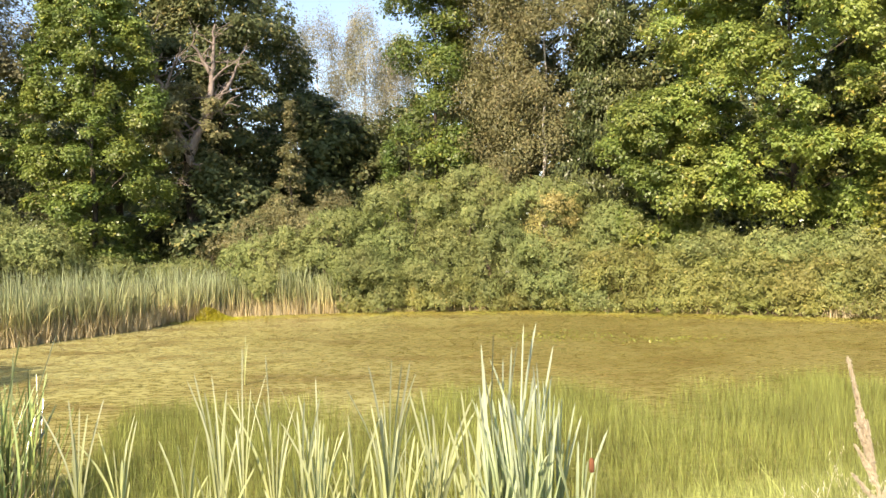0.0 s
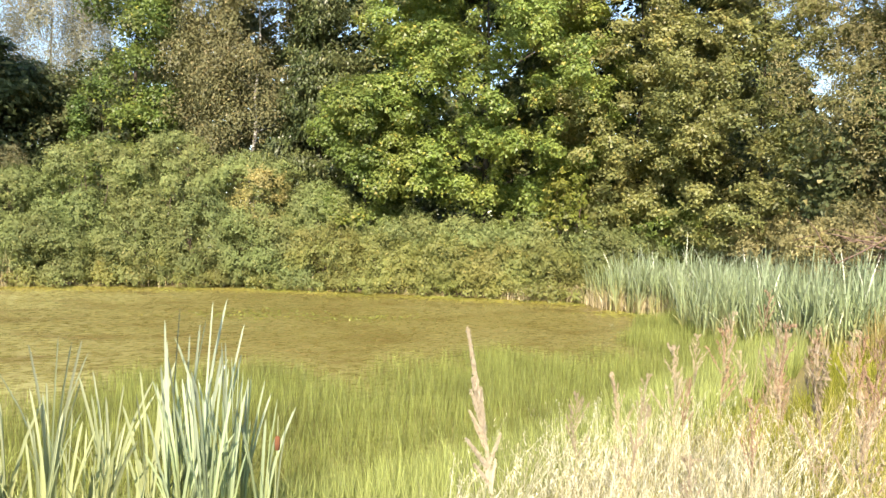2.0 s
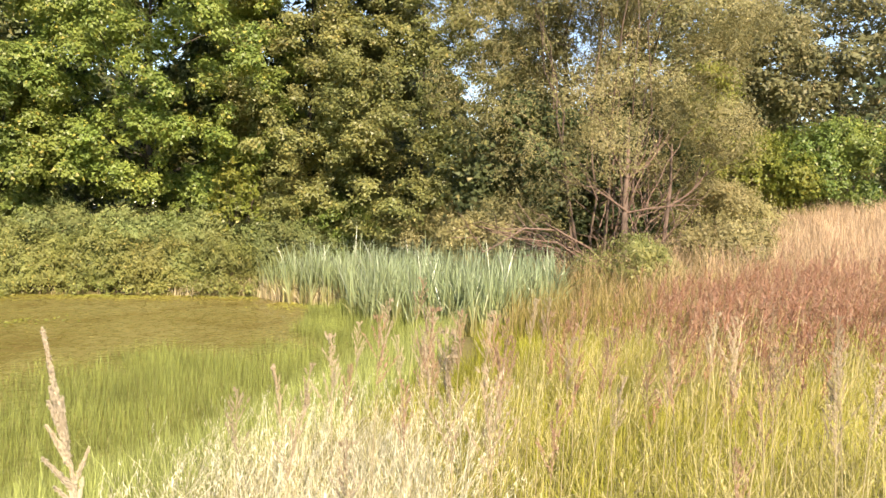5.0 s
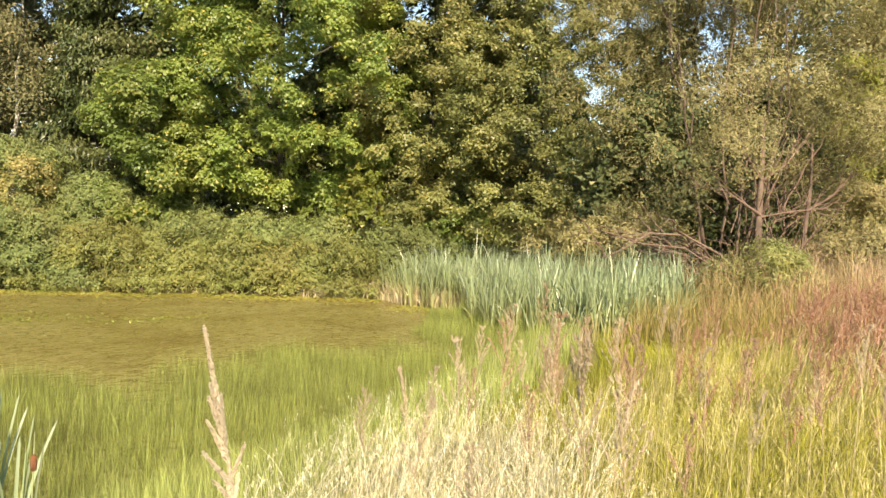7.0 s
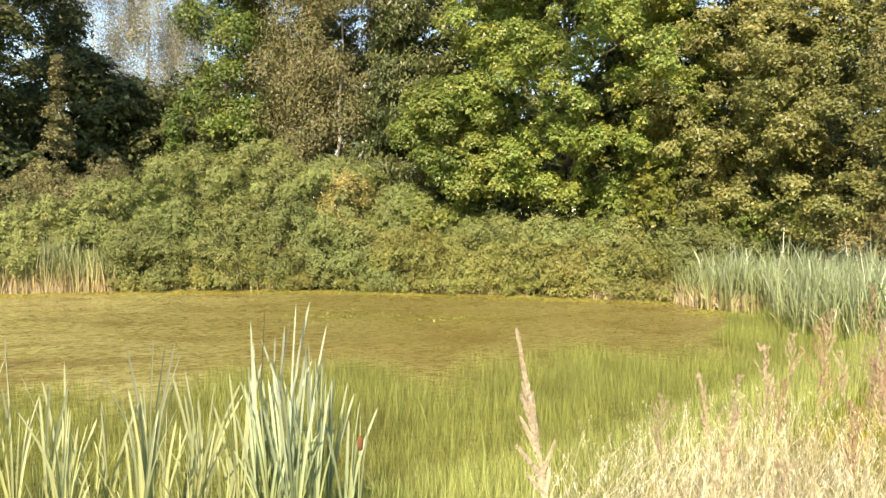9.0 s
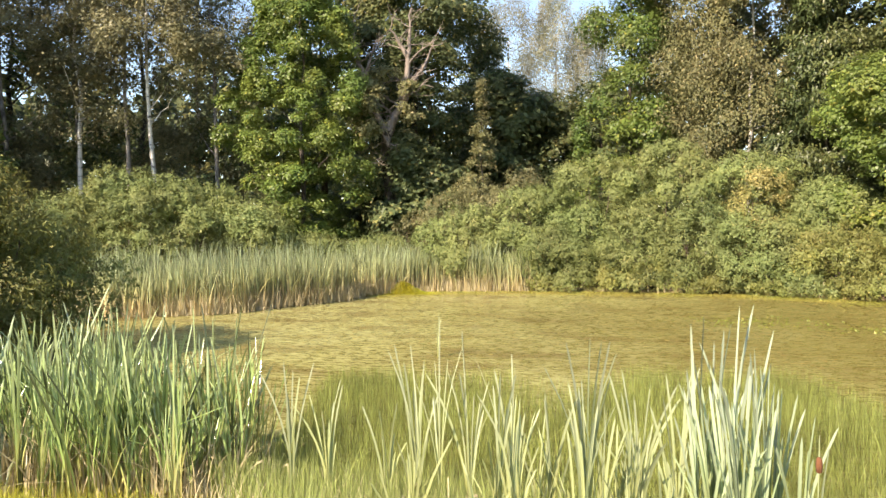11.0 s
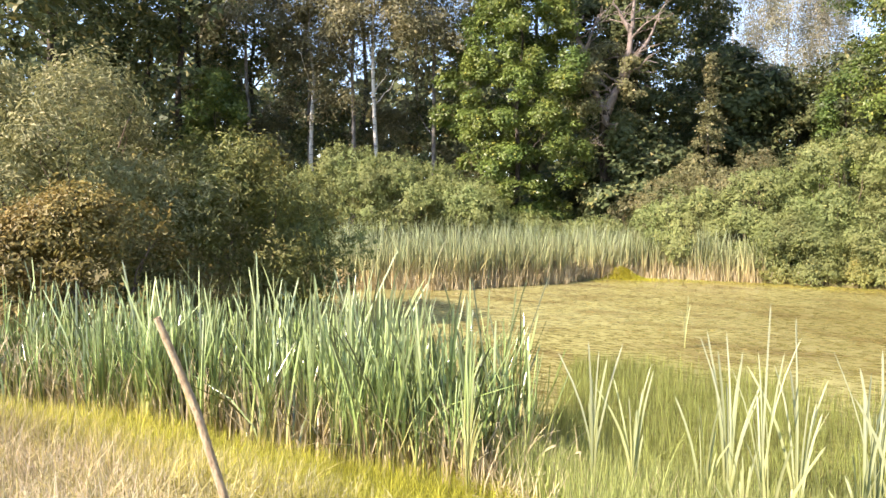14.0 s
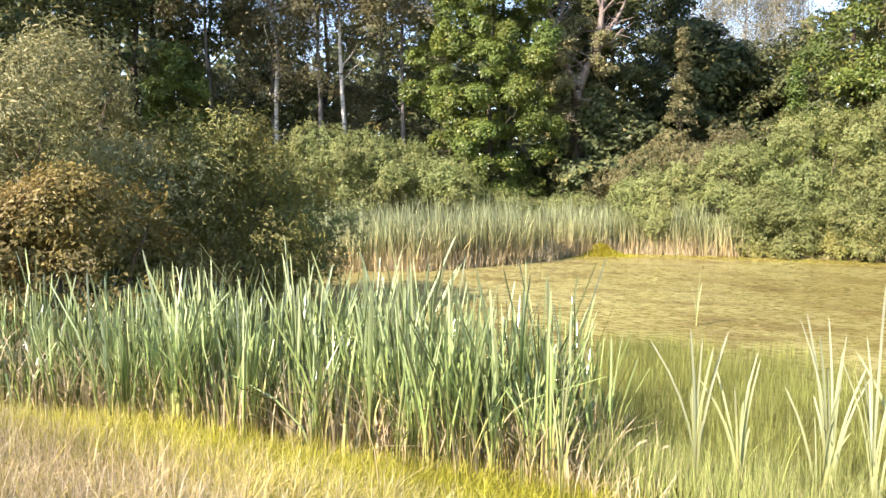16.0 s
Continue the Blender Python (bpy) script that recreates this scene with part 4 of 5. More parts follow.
bush("brown_bush", -10.2, 7.0, 2.5, 1.4, "low bush with yellow-brown autumn leaves beside the cattails", 132, BROWN_LEAF, 20000, 0.08, 0.5, blob=0.35, near=True)
bush("nettle_bush", 17.0, 9.6, 2.35, 1.0, "leafy green undergrowth below the willow", 133, HORNBEAM, 6000, 0.09, 0.5, blob=0.35)


# ---------- far woods ----------
def far_woods():
    """Closed belt of wood all round, lower where the sky shows."""
    rng = np.random.default_rng(7)
    n = 70000
    yaw = np.where(rng.uniform(size=n) < 0.9, rng.uniform(-1.75, 1.15, n), rng.uniform(-math.pi, math.pi, n))
    r = rng.uniform(56, 84, n)
    gap = np.exp(-((yaw - 0.14) / 0.10) ** 2)
    gap_right = np.exp(-((yaw + 1.15) / 0.16) ** 2)
    top = 15 + 3.5 * np.sin(yaw * 17) * np.sin(yaw * 29 + 1) - 7.5 * gap - 3.5 * gap_right
    z = top * rng.uniform(0, 1, n) ** 1.2 + 0.6
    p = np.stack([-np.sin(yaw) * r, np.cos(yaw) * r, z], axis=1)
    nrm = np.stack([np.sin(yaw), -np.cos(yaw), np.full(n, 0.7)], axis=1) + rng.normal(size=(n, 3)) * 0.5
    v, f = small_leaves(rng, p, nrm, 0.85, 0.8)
    tagged(mesh_object("far_wood", v, f, SHADE_LEAF), "belt of dark mixed wood in the distance", "woods", kind="stuff")


far_woods()


# ---------- reeds, rushes, grass ----------
def scatter(rng, poly, n):
    poly = np.asarray(poly, float)
    lo, hi = poly.min(0), poly.max(0)
    out = np.zeros((0, 2))
    while len(out) < n:
        q = rng.uniform(lo, hi, size=(n * 3, 2))
        ins = np.zeros(len(q), bool)
        for (ax, ay), (bx, by) in zip(poly, np.roll(poly, -1, axis=0)):
            ins ^= ((ay > q[:, 1]) != (by > q[:, 1])) & (q[:, 0] < (bx - ax) * (q[:, 1] - ay) / (by - ay + 1e-12) + ax)
        out = np.concatenate([out, q[ins]])
    return out[:n]


def on_ground(xy, sink=0.03):
    z = np.maximum(ground_z(xy[:, 0], xy[:, 1]), -0.25) - sink
    return np.stack([xy[:, 0], xy[:, 1], z], axis=1)


def reed_bed(name, label, seed, poly, n_plants, per, h, w, mat, lean=0.16, segs=4, ribbed=False):
    rng = np.random.default_rng(seed)
    c = scatter(rng, poly, n_plants)
    tall = rng.uniform(0.55 if ribbed else 0.72, 1.08, n_plants) * (1 + 0.2 * np.sin(c[:, 0] * 2.3 + c[:, 1] * 1.1) * np.sin(c[:, 1] * 2.9 - c[:, 0]))
    if ribbed:
        tall *= 1 - 0.32 * np.clip((-6.2 - c[:, 0]) / 3.5, 0, 1)
    which = np.repeat(np.arange(n_plants), per)
    xy = c[which] + rng.normal(size=(len(which), 2)) * 0.05
    base = on_ground(xy, 0.05)
    n = len(base)
    hh = h * tall[which] * rng.uniform(0.55 if ribbed else 0.65, 1.08, n) - base[:, 2] * 0.3
    ln = np.abs(rng.normal(size=n)) * lean + 0.02
    broken = rng.uniform(size=n) < (0.03 if ribbed else 0.09)
    ln = np.where(broken, rng.uniform(0.5, 1.0, n), ln)
    v, f = blades(rng, base, hh, w * rng.uniform(0.7, 1.3, n), ln, segs, bend=1.8, ribbed=ribbed)
    return tagged(mesh_object(name, v, f, mat), label, "cattails", kind="stuff")


reed_bed("cattail_bed", "dense stand of green cattails at the near shore", 200,
         [(-14.0, 3.9), (-10.5, 4.1), (-8.0, 4.4), (-6.4, 4.85), (-5.0, 5.05), (-3.4, 5.25), (-3.1, 6.2), (-3.4, 7.1), (-5.0, 7.5), (-6.6, 8.0), (-8.6, 8.2), (-10.6, 7.0), (-13.6, 6.2)], 1000, 8, 1.52, 0.019, CATTAIL, 0.2, 4, True)
reed_bed("cattail_bed", "far stand of cattails with straw-coloured bases", 201,
         [(-14.6, 17.6), (-11.7, 18.9), (-9.7, 23.0), (-9.8, 25.0), (-11.5, 25.5), (-13.0, 22.5), (-16.5, 20.0)], 1100, 5, 1.75, 0.036, CATTAIL_FAR, 0.17, 3)
reed_bed("cattail_bed", "far stand of bluish cattails beside the willow bushes", 202,
         [(-9.6, 25.2), (-8.0, 27.1), (-3.8, 27.5), (-3.7, 28.4), (-6.0, 29.3), (-9.5, 29.0), (-11.8, 27.0)], 900, 5, 1.7, 0.036, CATTAIL_FAR, 0.17, 3)
reed_bed("cattail_bed", "bluish green cattails along the shore by the meadow", 203,
         [(12.0, 10.4), (11.8, 13.3), (13.9, 16.4), (13.1, 18.8), (13.4, 20.6), (15.5, 20.8), (17.5, 17.0), (17.0, 13.0), (15.4, 10.4), (13.6, 9.6)], 1020, 6, 1.68, 0.030, CATTAIL_BLUE, 0.34, 4)


def cattail(x, y, height, n, seed, spread=0.2, head=False, label="single cattail with pale green upright leaves standing in shallow water", group="cattails in the shallows", pale=True, mat=None, wide=(0.013, 0.021)):
    rng = np.random.default_rng(seed)
    z = max(gz(x, y), -0.2) - 0.05
    e = thing("cattail", x, y, z, label, "cattail", group)
    fan = rng.normal() * 0.5
    for k in range(n):
        h = (height + 0.06) * (1.0 if k == 0 else rng.uniform(0.55 if pale else 0.42, 1.0)) - z
        off = rng.normal(size=2) * 0.009
        # the leaves of a plant fan out in one plane
        out = 0.08 * rng.normal() if k == 0 else ((2 * k / n - 1) * abs(2 * k / n - 1) + rng.normal() * 0.16) * spread * 1.5
        az = fan + (0 if out > 0 else math.pi) + rng.normal() * 0.35
        v, f = blades(rng, np.array([[off[0], off[1], 0.0]]), np.array([h]), np.array([rng.uniform(wide[0], wide[1])]), np.array([abs(out) + 0.02]), 8, azimuth=np.array([az]),
                      bend=2.0 + 1.3 * rng.uniform(), ribbed=True, facing=np.array([fan + rng.normal() * 0.5]))
        mesh_object("leaf", v, f, mat or (PALE_CATTAIL if pale else STAND_CATTAIL), e)
    if head:
        hz = height - z
        v, f = tube([(0.02, 0, 0), (0.02, 0, hz * 0.6), (0.03, 0, hz), (0.032, 0, hz + 0.11)], [0.005, 0.004, 0.003, 0.0015], 6)
        stalk = mesh_object("stalk", v, f, PALE_CATTAIL, e)
        v, f = tube([(0.03, 0, hz - 0.085), (0.03, 0, hz - 0.08), (0.03, 0, hz - 0.045), (0.03, 0, hz - 0.01), (0.03, 0, hz)], [0.004, 0.014, 0.017, 0.014, 0.003], 10)
        mesh_object("seed_head", v, f, SEED_BROWN, stalk, smooth=True)
    return e


def cattail_stand():
    """The front plants of the near stand, each on its own."""
    rng = np.random.default_rng(31)
    kinds = []
    for k in range(10):
        kinds.append(cattail(-3.3 - 0.75 * k, 5.35 + 0.1 * (k % 3), rng.uniform(1.25, 1.62), 11, 600 + k, 0.19, wide=(0.014, 0.023), label="tall green cattail in a dense stand", group="cattails of the near stand", pale=False))
    xy = scatter(rng, [(-13.4, 3.7), (-10.5, 3.95), (-8.0, 4.2), (-6.4, 4.7), (-5.0, 4.9), (-3.4, 5.1), (-3.0, 5.9), (-5.0, 6.0), (-7.5, 5.6), (-11.0, 5.2)], 150)
    for x, y in xy:
        s = rng.uniform(0.62, 1.1) * (1 - 0.34 * min(max((-6.0 - x) / 3.5, 0), 1))
        m = pose(x, y, max(gz(x, y), -0.2) - 0.05, rng.normal() * 4, rng.normal() * 4, rng.uniform(0, 360))
        ob = copy_thing(kinds[int(rng.integers(0, 10))], m)
        ob.scale = (s, s, s)


cattail_stand()


def blue_stand():
    """The front plants of the stand by the meadow."""
    rng = np.random.default_rng(32)
    kinds = []
    for k in range(8):
        kinds.append(cattail(11.9 + 0.22 * k, 12.0 + 0.5 * k, rng.uniform(1.3, 1.72), 7, 640 + k, 0.38, wide=(0.018, 0.03), label="bluish green cattail at the shore by the meadow", group="cattails by the meadow", pale=False, mat=STAND_BLUE))
    xy = scatter(rng, [(11.6, 10.2), (11.4, 13.3), (13.4, 16.4), (12.8, 18.8), (13.6, 18.8), (14.4, 16.4), (12.5, 13.2), (13.4, 10.4)], 110)
    for x, y in xy:
        s = rng.uniform(0.8, 1.1)
        ob = copy_thing(kinds[int(rng.integers(0, 8))], pose(x, y, max(gz(x, y), -0.2) - 0.05, rng.normal() * 5, rng.normal() * 5, rng.uniform(0, 360)))
        ob.scale = (s, s, s)


blue_stand()


def bent_cattail():
    """A broken cattail leaf that lies level above the grass."""
    x, y = -4.0, 4.2
    z = gz(x, y)
    e = thing("cattail", x, y, z, "bleached cattail leaf broken over and lying level", "cattail")
    line = np.array([(0, 0, -0.05), (-0.03, -0.05, 0.4), (-0.10, -0.15, 1.05 - z), (-0.15, -0.23, 1.16 - z), (-0.24, -0.32, 1.22 - z), (-0.37, -0.45, 1.21 - z)])
    wide = np.array([0.012, 0.013, 0.013, 0.013, 0.010, 0.002])
    v = np.concatenate([line + np.stack([wide * 0.7, -wide * 0.7, wide * 0.3], axis=1), line - np.stack([wide * 0.7, -wide * 0.7, wide * 0.3], axis=1)])
    f = [(k, k + 1, k + 7, k + 6) for k in range(5)]
    mesh_object("leaf", v, f, LITTER, e)


bent_cattail()
singles = [(-1.03, 6.0, 1.50, 6), (-1.5, 6.1, 1.36, 5), (-2.3, 5.4, 1.30, 6), (-3.1, 5.0, 1.15, 6), (-1.25, 5.9, 1.60, 3), (-0.62, 5.2, 1.30, 6), (-0.45, 4.9, 1.25, 7), (-0.25, 5.1, 1.2, 6),
           (-0.02, 5.2, 1.58, 7), (0.1, 4.8, 1.2, 6), (0.32, 5.0, 1.4, 6), (0.55, 4.9, 1.45, 7), (0.66, 4.75, 1.8, 7), (0.82, 4.68, 1.85, 8), (0.92, 4.8, 1.7, 8), (0.86, 4.5, 1.5, 8),
           (1.02, 4.7, 1.5, 7), (1.18, 4.6, 1.25, 5), (-2.05, 5.5, 1.15, 4), (0.76, 4.85, 1.72, 8), (0.97, 4.6, 1.62, 8), (0.72, 4.6, 1.4, 8), (1.08, 4.85, 1.35, 7), (0.0, 4.75, 1.25, 7), (-0.55, 5.3, 1.42, 5)]
for k, (cx, cy, ch, cn) in enumerate(singles):
    cattail(cx, cy, ch, cn + 5, 300 + k, 0.11 if ch > 1.45 and cx > 0.3 else 0.19, mat=CLUMP_CATTAIL if cx > 0.6 else None)
low_rng = np.random.default_rng(45)
for k in range(18):
    cx = low_rng.uniform(-1.6, 1.05)
    cattail(cx, low_rng.uniform(4.3, 5.3) + 0.12 * abs(cx - 0.6), low_rng.uniform(0.7, 1.12), 7, 350 + k, 0.22, label="short young cattail with pale yellow-green leaves", wide=(0.012, 0.019))
cattail(-3.4, 13.3, 0.85, 5, 339, 0.34, label="lone cattail standing out in the open water")
cattail(1.19, 4.3, 1.17, 4, 340, 0.12, head=True, label="short cattail with a brown seed head")


def blade_field(name, label, category, seed, poly, n, h, w, mat, lean, segs=3, azimuth=None, clump=0.0, fade=None, sink=0.03):
    rng = np.random.default_rng(seed)
    xy = scatter(rng, poly, n)
    if clump:
        c = scatter(rng, poly, max(4, n // 26))
        xy = c[rng.integers(0, len(c), n)] + rng.normal(size=(n, 2)) * clump
    if fade is not None:
        xy = xy[rng.uniform(size=n) < fade(xy)]
    base = on_ground(xy, sink)
    m = len(base)
    hh = h * rng.uniform(0.55, 1.2, m)
    az = None if azimuth is None else azimuth + rng.normal(size=m) * 0.9
    v, f = blades(rng, base, hh, w * rng.uniform(0.7, 1.3, m), np.abs(rng.normal(size=m)) * lean + 0.03, segs, az)
    return tagged(mesh_object(name, v, f, mat), label, category, kind="stuff")


def rush_fade(xy):
    far = 10.8 + 0.10 * xy[:, 0] + 1.9 * np.clip(xy[:, 0] - 9.0, 0, 4) + 0.8 * np.sin(xy[:, 0] * 1.3) + 0.5 * np.sin(xy[:, 0] * 3.1 + 1)
    return np.clip((far + 1.3 - xy[:, 1]) / 2.4, 0, 1)


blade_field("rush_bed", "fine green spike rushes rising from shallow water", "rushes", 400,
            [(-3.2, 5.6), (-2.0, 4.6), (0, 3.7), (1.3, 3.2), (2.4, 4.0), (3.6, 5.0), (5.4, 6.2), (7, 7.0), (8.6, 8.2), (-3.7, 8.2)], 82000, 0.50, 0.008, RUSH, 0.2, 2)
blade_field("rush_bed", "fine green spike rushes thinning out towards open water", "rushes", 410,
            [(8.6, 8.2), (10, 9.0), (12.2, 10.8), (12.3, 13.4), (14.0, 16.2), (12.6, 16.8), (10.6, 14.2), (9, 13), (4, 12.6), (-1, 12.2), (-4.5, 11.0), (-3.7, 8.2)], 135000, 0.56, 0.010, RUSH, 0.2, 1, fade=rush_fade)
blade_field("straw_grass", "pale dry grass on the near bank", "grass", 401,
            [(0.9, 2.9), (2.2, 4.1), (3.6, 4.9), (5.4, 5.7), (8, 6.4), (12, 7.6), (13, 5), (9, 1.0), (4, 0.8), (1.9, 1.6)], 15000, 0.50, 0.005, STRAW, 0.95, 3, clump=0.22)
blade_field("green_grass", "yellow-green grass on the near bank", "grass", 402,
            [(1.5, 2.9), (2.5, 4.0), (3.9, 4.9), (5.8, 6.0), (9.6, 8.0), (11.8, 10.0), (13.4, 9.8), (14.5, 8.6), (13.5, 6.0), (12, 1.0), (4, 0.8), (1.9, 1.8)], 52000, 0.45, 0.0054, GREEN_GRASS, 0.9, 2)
blade_field("meadow_grass", "tall buff and pinkish meadow grass", "grass", 403,
            [(11, 8.6), (14.0, 11.0), (18, 11.6), (24, 10.5), (33, 11.0), (38, 7.0), (36, 0), (20, 0.5), (12, 3.0)], 40000, 0.95, 0.014, MEADOW, 0.5, 2)
blade_field("straw_grass", "pale yellow dry grass at the foot of the cattails", "grass", 404,
            [(-11.5, 3.4), (-8.0, 3.8), (-5.2, 4.3), (-3.4, 4.3), (-1.6, 4.2), (-0.5, 3.6), (-1.5, 2.2), (-6, 1.4), (-11, 1.6)], 20000, 0.30, 0.005, BLEACHED, 1.0, 3)
blade_field("green_grass", "yellow-green grass at the foot of the cattails", "grass", 405,
            [(-9.8, 4.1), (-8.0, 4.35), (-6.4, 4.8), (-5.0, 5.0), (-3.2, 5.3), (-1.4, 5.0), (-0.6, 4.2), (-0.6, 3.2), (-2, 3.6), (-6, 3.7), (-9.8, 3.2)], 30000, 0.27, 0.005, GOLD_GRASS, 1.0, 3)
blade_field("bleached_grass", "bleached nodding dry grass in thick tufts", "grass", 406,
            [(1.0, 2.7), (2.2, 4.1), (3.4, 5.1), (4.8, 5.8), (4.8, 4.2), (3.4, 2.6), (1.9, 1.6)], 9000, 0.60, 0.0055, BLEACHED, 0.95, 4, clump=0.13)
blade_field("straw_grass", "nodding straw-coloured grass in thick tufts", "grass", 407,
            [(-11.0, 3.6), (-7.5, 3.9), (-4.8, 4.3), (-3.2, 3.6), (-6.0, 2.2), (-11.0, 2.0)], 9000, 0.38, 0.007, STRAW, 1.0, 4, azimuth=-0.4, clump=0.16)
blade_field("dead_leaves", "dead brown cattail leaves in the foot of the stand", "cattails", 408,
            [(-13.0, 4.0), (-10.5, 4.2), (-8.0, 4.5), (-6.4, 4.9), (-5.0, 5.1), (-3.2, 5.3), (-2.6, 6.2), (-5.0, 6.6), (-8.6, 6.4)], 3400, 0.75, 0.016, LITTER, 0.5, 4)
blade_field("bleached_grass", "bleached flattened grass on the bank", "grass", 412,
            [(-11.0, 3.2), (-7.5, 3.6), (-5.0, 3.8), (-4.0, 3.0), (-6.0, 1.8), (-11.0, 1.8)], 13000, 0.36, 0.005, PINK_STRAW, 1.0, 3, clump=0.2)
blade_field("rush_tips", "taller pale rush stems between the cattails", "rushes", 409,
            [(-3.2, 5.6), (-2.0, 4.6), (0, 4.0), (2.5, 4.3), (4.5, 5.8), (7, 7.2), (6, 9), (0, 9), (-3.8, 8)], 1500, 0.75, 0.006, RUSH, 0.3, 3)

blade_field("dead_stems", "brown dead stems among the rushes", "rushes", 413,
            [(-3.6, 5.4), (-2.0, 4.6), (-0.2, 4.0), (1.4, 3.8), (1.6, 5.2), (-0.5, 6.0), (-3.4, 6.6)], 3800, 0.42, 0.009, LITTER, 0.55, 3)


def broken_leaves():
    """Bleached cattail leaves that have snapped and hang over in the shallows."""
    rng = np.random.default_rng(47)
    for x, y in scatter(rng, [(-3.4, 5.3), (-2.0, 4.7), (-0.4, 4.4), (1.0, 4.3), (1.0, 5.0), (-0.6, 5.5), (-3.2, 6.0)], 16):
        z = max(gz(x, y), -0.2) - 0.03
        e = thing("cattail", x, y, z, "bleached cattail leaf snapped over in the shallows", "cattail", "broken cattail leaves")
        h, side, reach = rng.uniform(0.25, 0.6) - z, rng.uniform(0, 6.28), rng.uniform(0.15, 0.35)
        d = np.array([math.cos(side), math.sin(side) * 0.5, 0])
        line = np.array([(0, 0, 0), (0, 0, h * 0.5), *(np.array([0, 0, h]) + d * reach * u - np.array([0, 0, 0.9 * reach * u * u]) for u in (0.08, 0.3, 0.6, 1.0))])
        wide = np.array([0.007, 0.009, 0.010, 0.010, 0.008, 0.002])[:, None]
        flat = np.array([d[1], -d[0], 0.6])
        v = np.concatenate([line + flat * wide, line - flat * wide])
        mesh_object("leaf", v, [(q, q + 1, q + 7, q + 6) for q in range(5)], LITTER, e)


broken_leaves()
blade_field("trodden_grass", "short trodden grass on the bank", "grass", 411,
            [(-7.0, 2.4), (-3.0, 2.6), (0.6, 2.4), (2.2, 1.2), (6.0, 0.6), (7.0, -4.0), (-7.0, -4.0)], 26000, 0.22, 0.006, GOLD_GRASS, 0.9, 1)


# ---------- plumed grasses ----------
def plume_grass(x, y, top, seed, mat, length=0.2, lean=(0.0, 0.0), dense=150, spike=0.06, loose=False, label="tall dry reed grass with a buff feathery plume"):
    rng = np.random.default_rng(seed)
    z = gz(x, y)
    e = thing("reed_grass", x, y, z, label, "grass", "plumed grasses")
    h = top - z
    line = np.array([(lean[0] * t * t, lean[1] * t * t, h * t - 0.03 * (1 - t)) for t in np.linspace(0, 1, 8)])
    v, f = tube(line, np.linspace(0.0028, 0.0008, 8), 5)
    mesh_object("stem", v, f, LITTER, e)
    # side branches close to the stem above, loose and spreading at the foot
    n_side = 15 if loose else 26
    at = np.linspace(0.02, 1.0, n_side) + rng.normal(size=n_side) * 0.015
    size = length * (0.10 + 0.17 * np.clip(at, 0, 1) ** 0.8) * rng.uniform(0.7, 1.2, n_side)
    az = rng.uniform(0, 2 * math.pi, n_side)
    tilt = np.where(at > 0.72, rng.uniform(0.2, 0.6, n_side), rng.uniform(0.05, 0.17, n_side))
    if not loose:
        at = np.concatenate([np.linspace(0.0, 0.52, n_side - 6), [0.56, 0.63, 0.72, 0.80, 0.90, 1.0]])
        size = length * np.concatenate([0.10 + 0.09 * np.linspace(0, 1, n_side - 6), [0.18, 0.18, 0.2, 0.22, 0.2, 0.16]])
        tilt = np.concatenate([rng.uniform(0.03, 0.13, n_side - 6), rng.uniform(0.18, 0.5, 6)])
    if loose:
        size, tilt = size * 1.9, rng.uniform(0.15, 0.6, n_side)
        az = rng.uniform(0, 6.28) + rng.normal(size=n_side) * 1.6
    pick = rng.choice(n_side, dense, p=size / size.sum())
    u = rng.uniform(0, 1, dense) ** 0.8
    d = np.stack([np.cos(az[pick]) * np.sin(tilt[pick]), np.sin(az[pick]) * np.sin(tilt[pick]), np.cos(tilt[pick])], axis=1)
    hz = h - length * at[pick]
    frac = hz / h
    p = np.stack([lean[0] * frac ** 2, lean[1] * frac ** 2, hz], axis=1) + d * (size[pick] * u)[:, None]
    p[:, 2] = np.minimum(p[:, 2], h + 0.01)
    p += rng.normal(size=(dense, 3)) * length * 0.007
    v, f = small_leaves(rng, p, rng.normal(size=(dense, 3)) * 0.7 + np.array([-0.3, -0.8, 0.4]), length * spike, 0.15 if loose else 0.26, along=d * 2.2)
    mesh_object("plume", v, f, mat, e)
    for k in range(2):
        v, f = blades(rng, np.array([[0, 0, 0.1]]), np.array([h * rng.uniform(0.35, 0.55)]), np.array([0.006]), np.array([rng.uniform(0.3, 0.7)]), 5)
        mesh_object("leaf", v, f, STRAW, e)
    return e


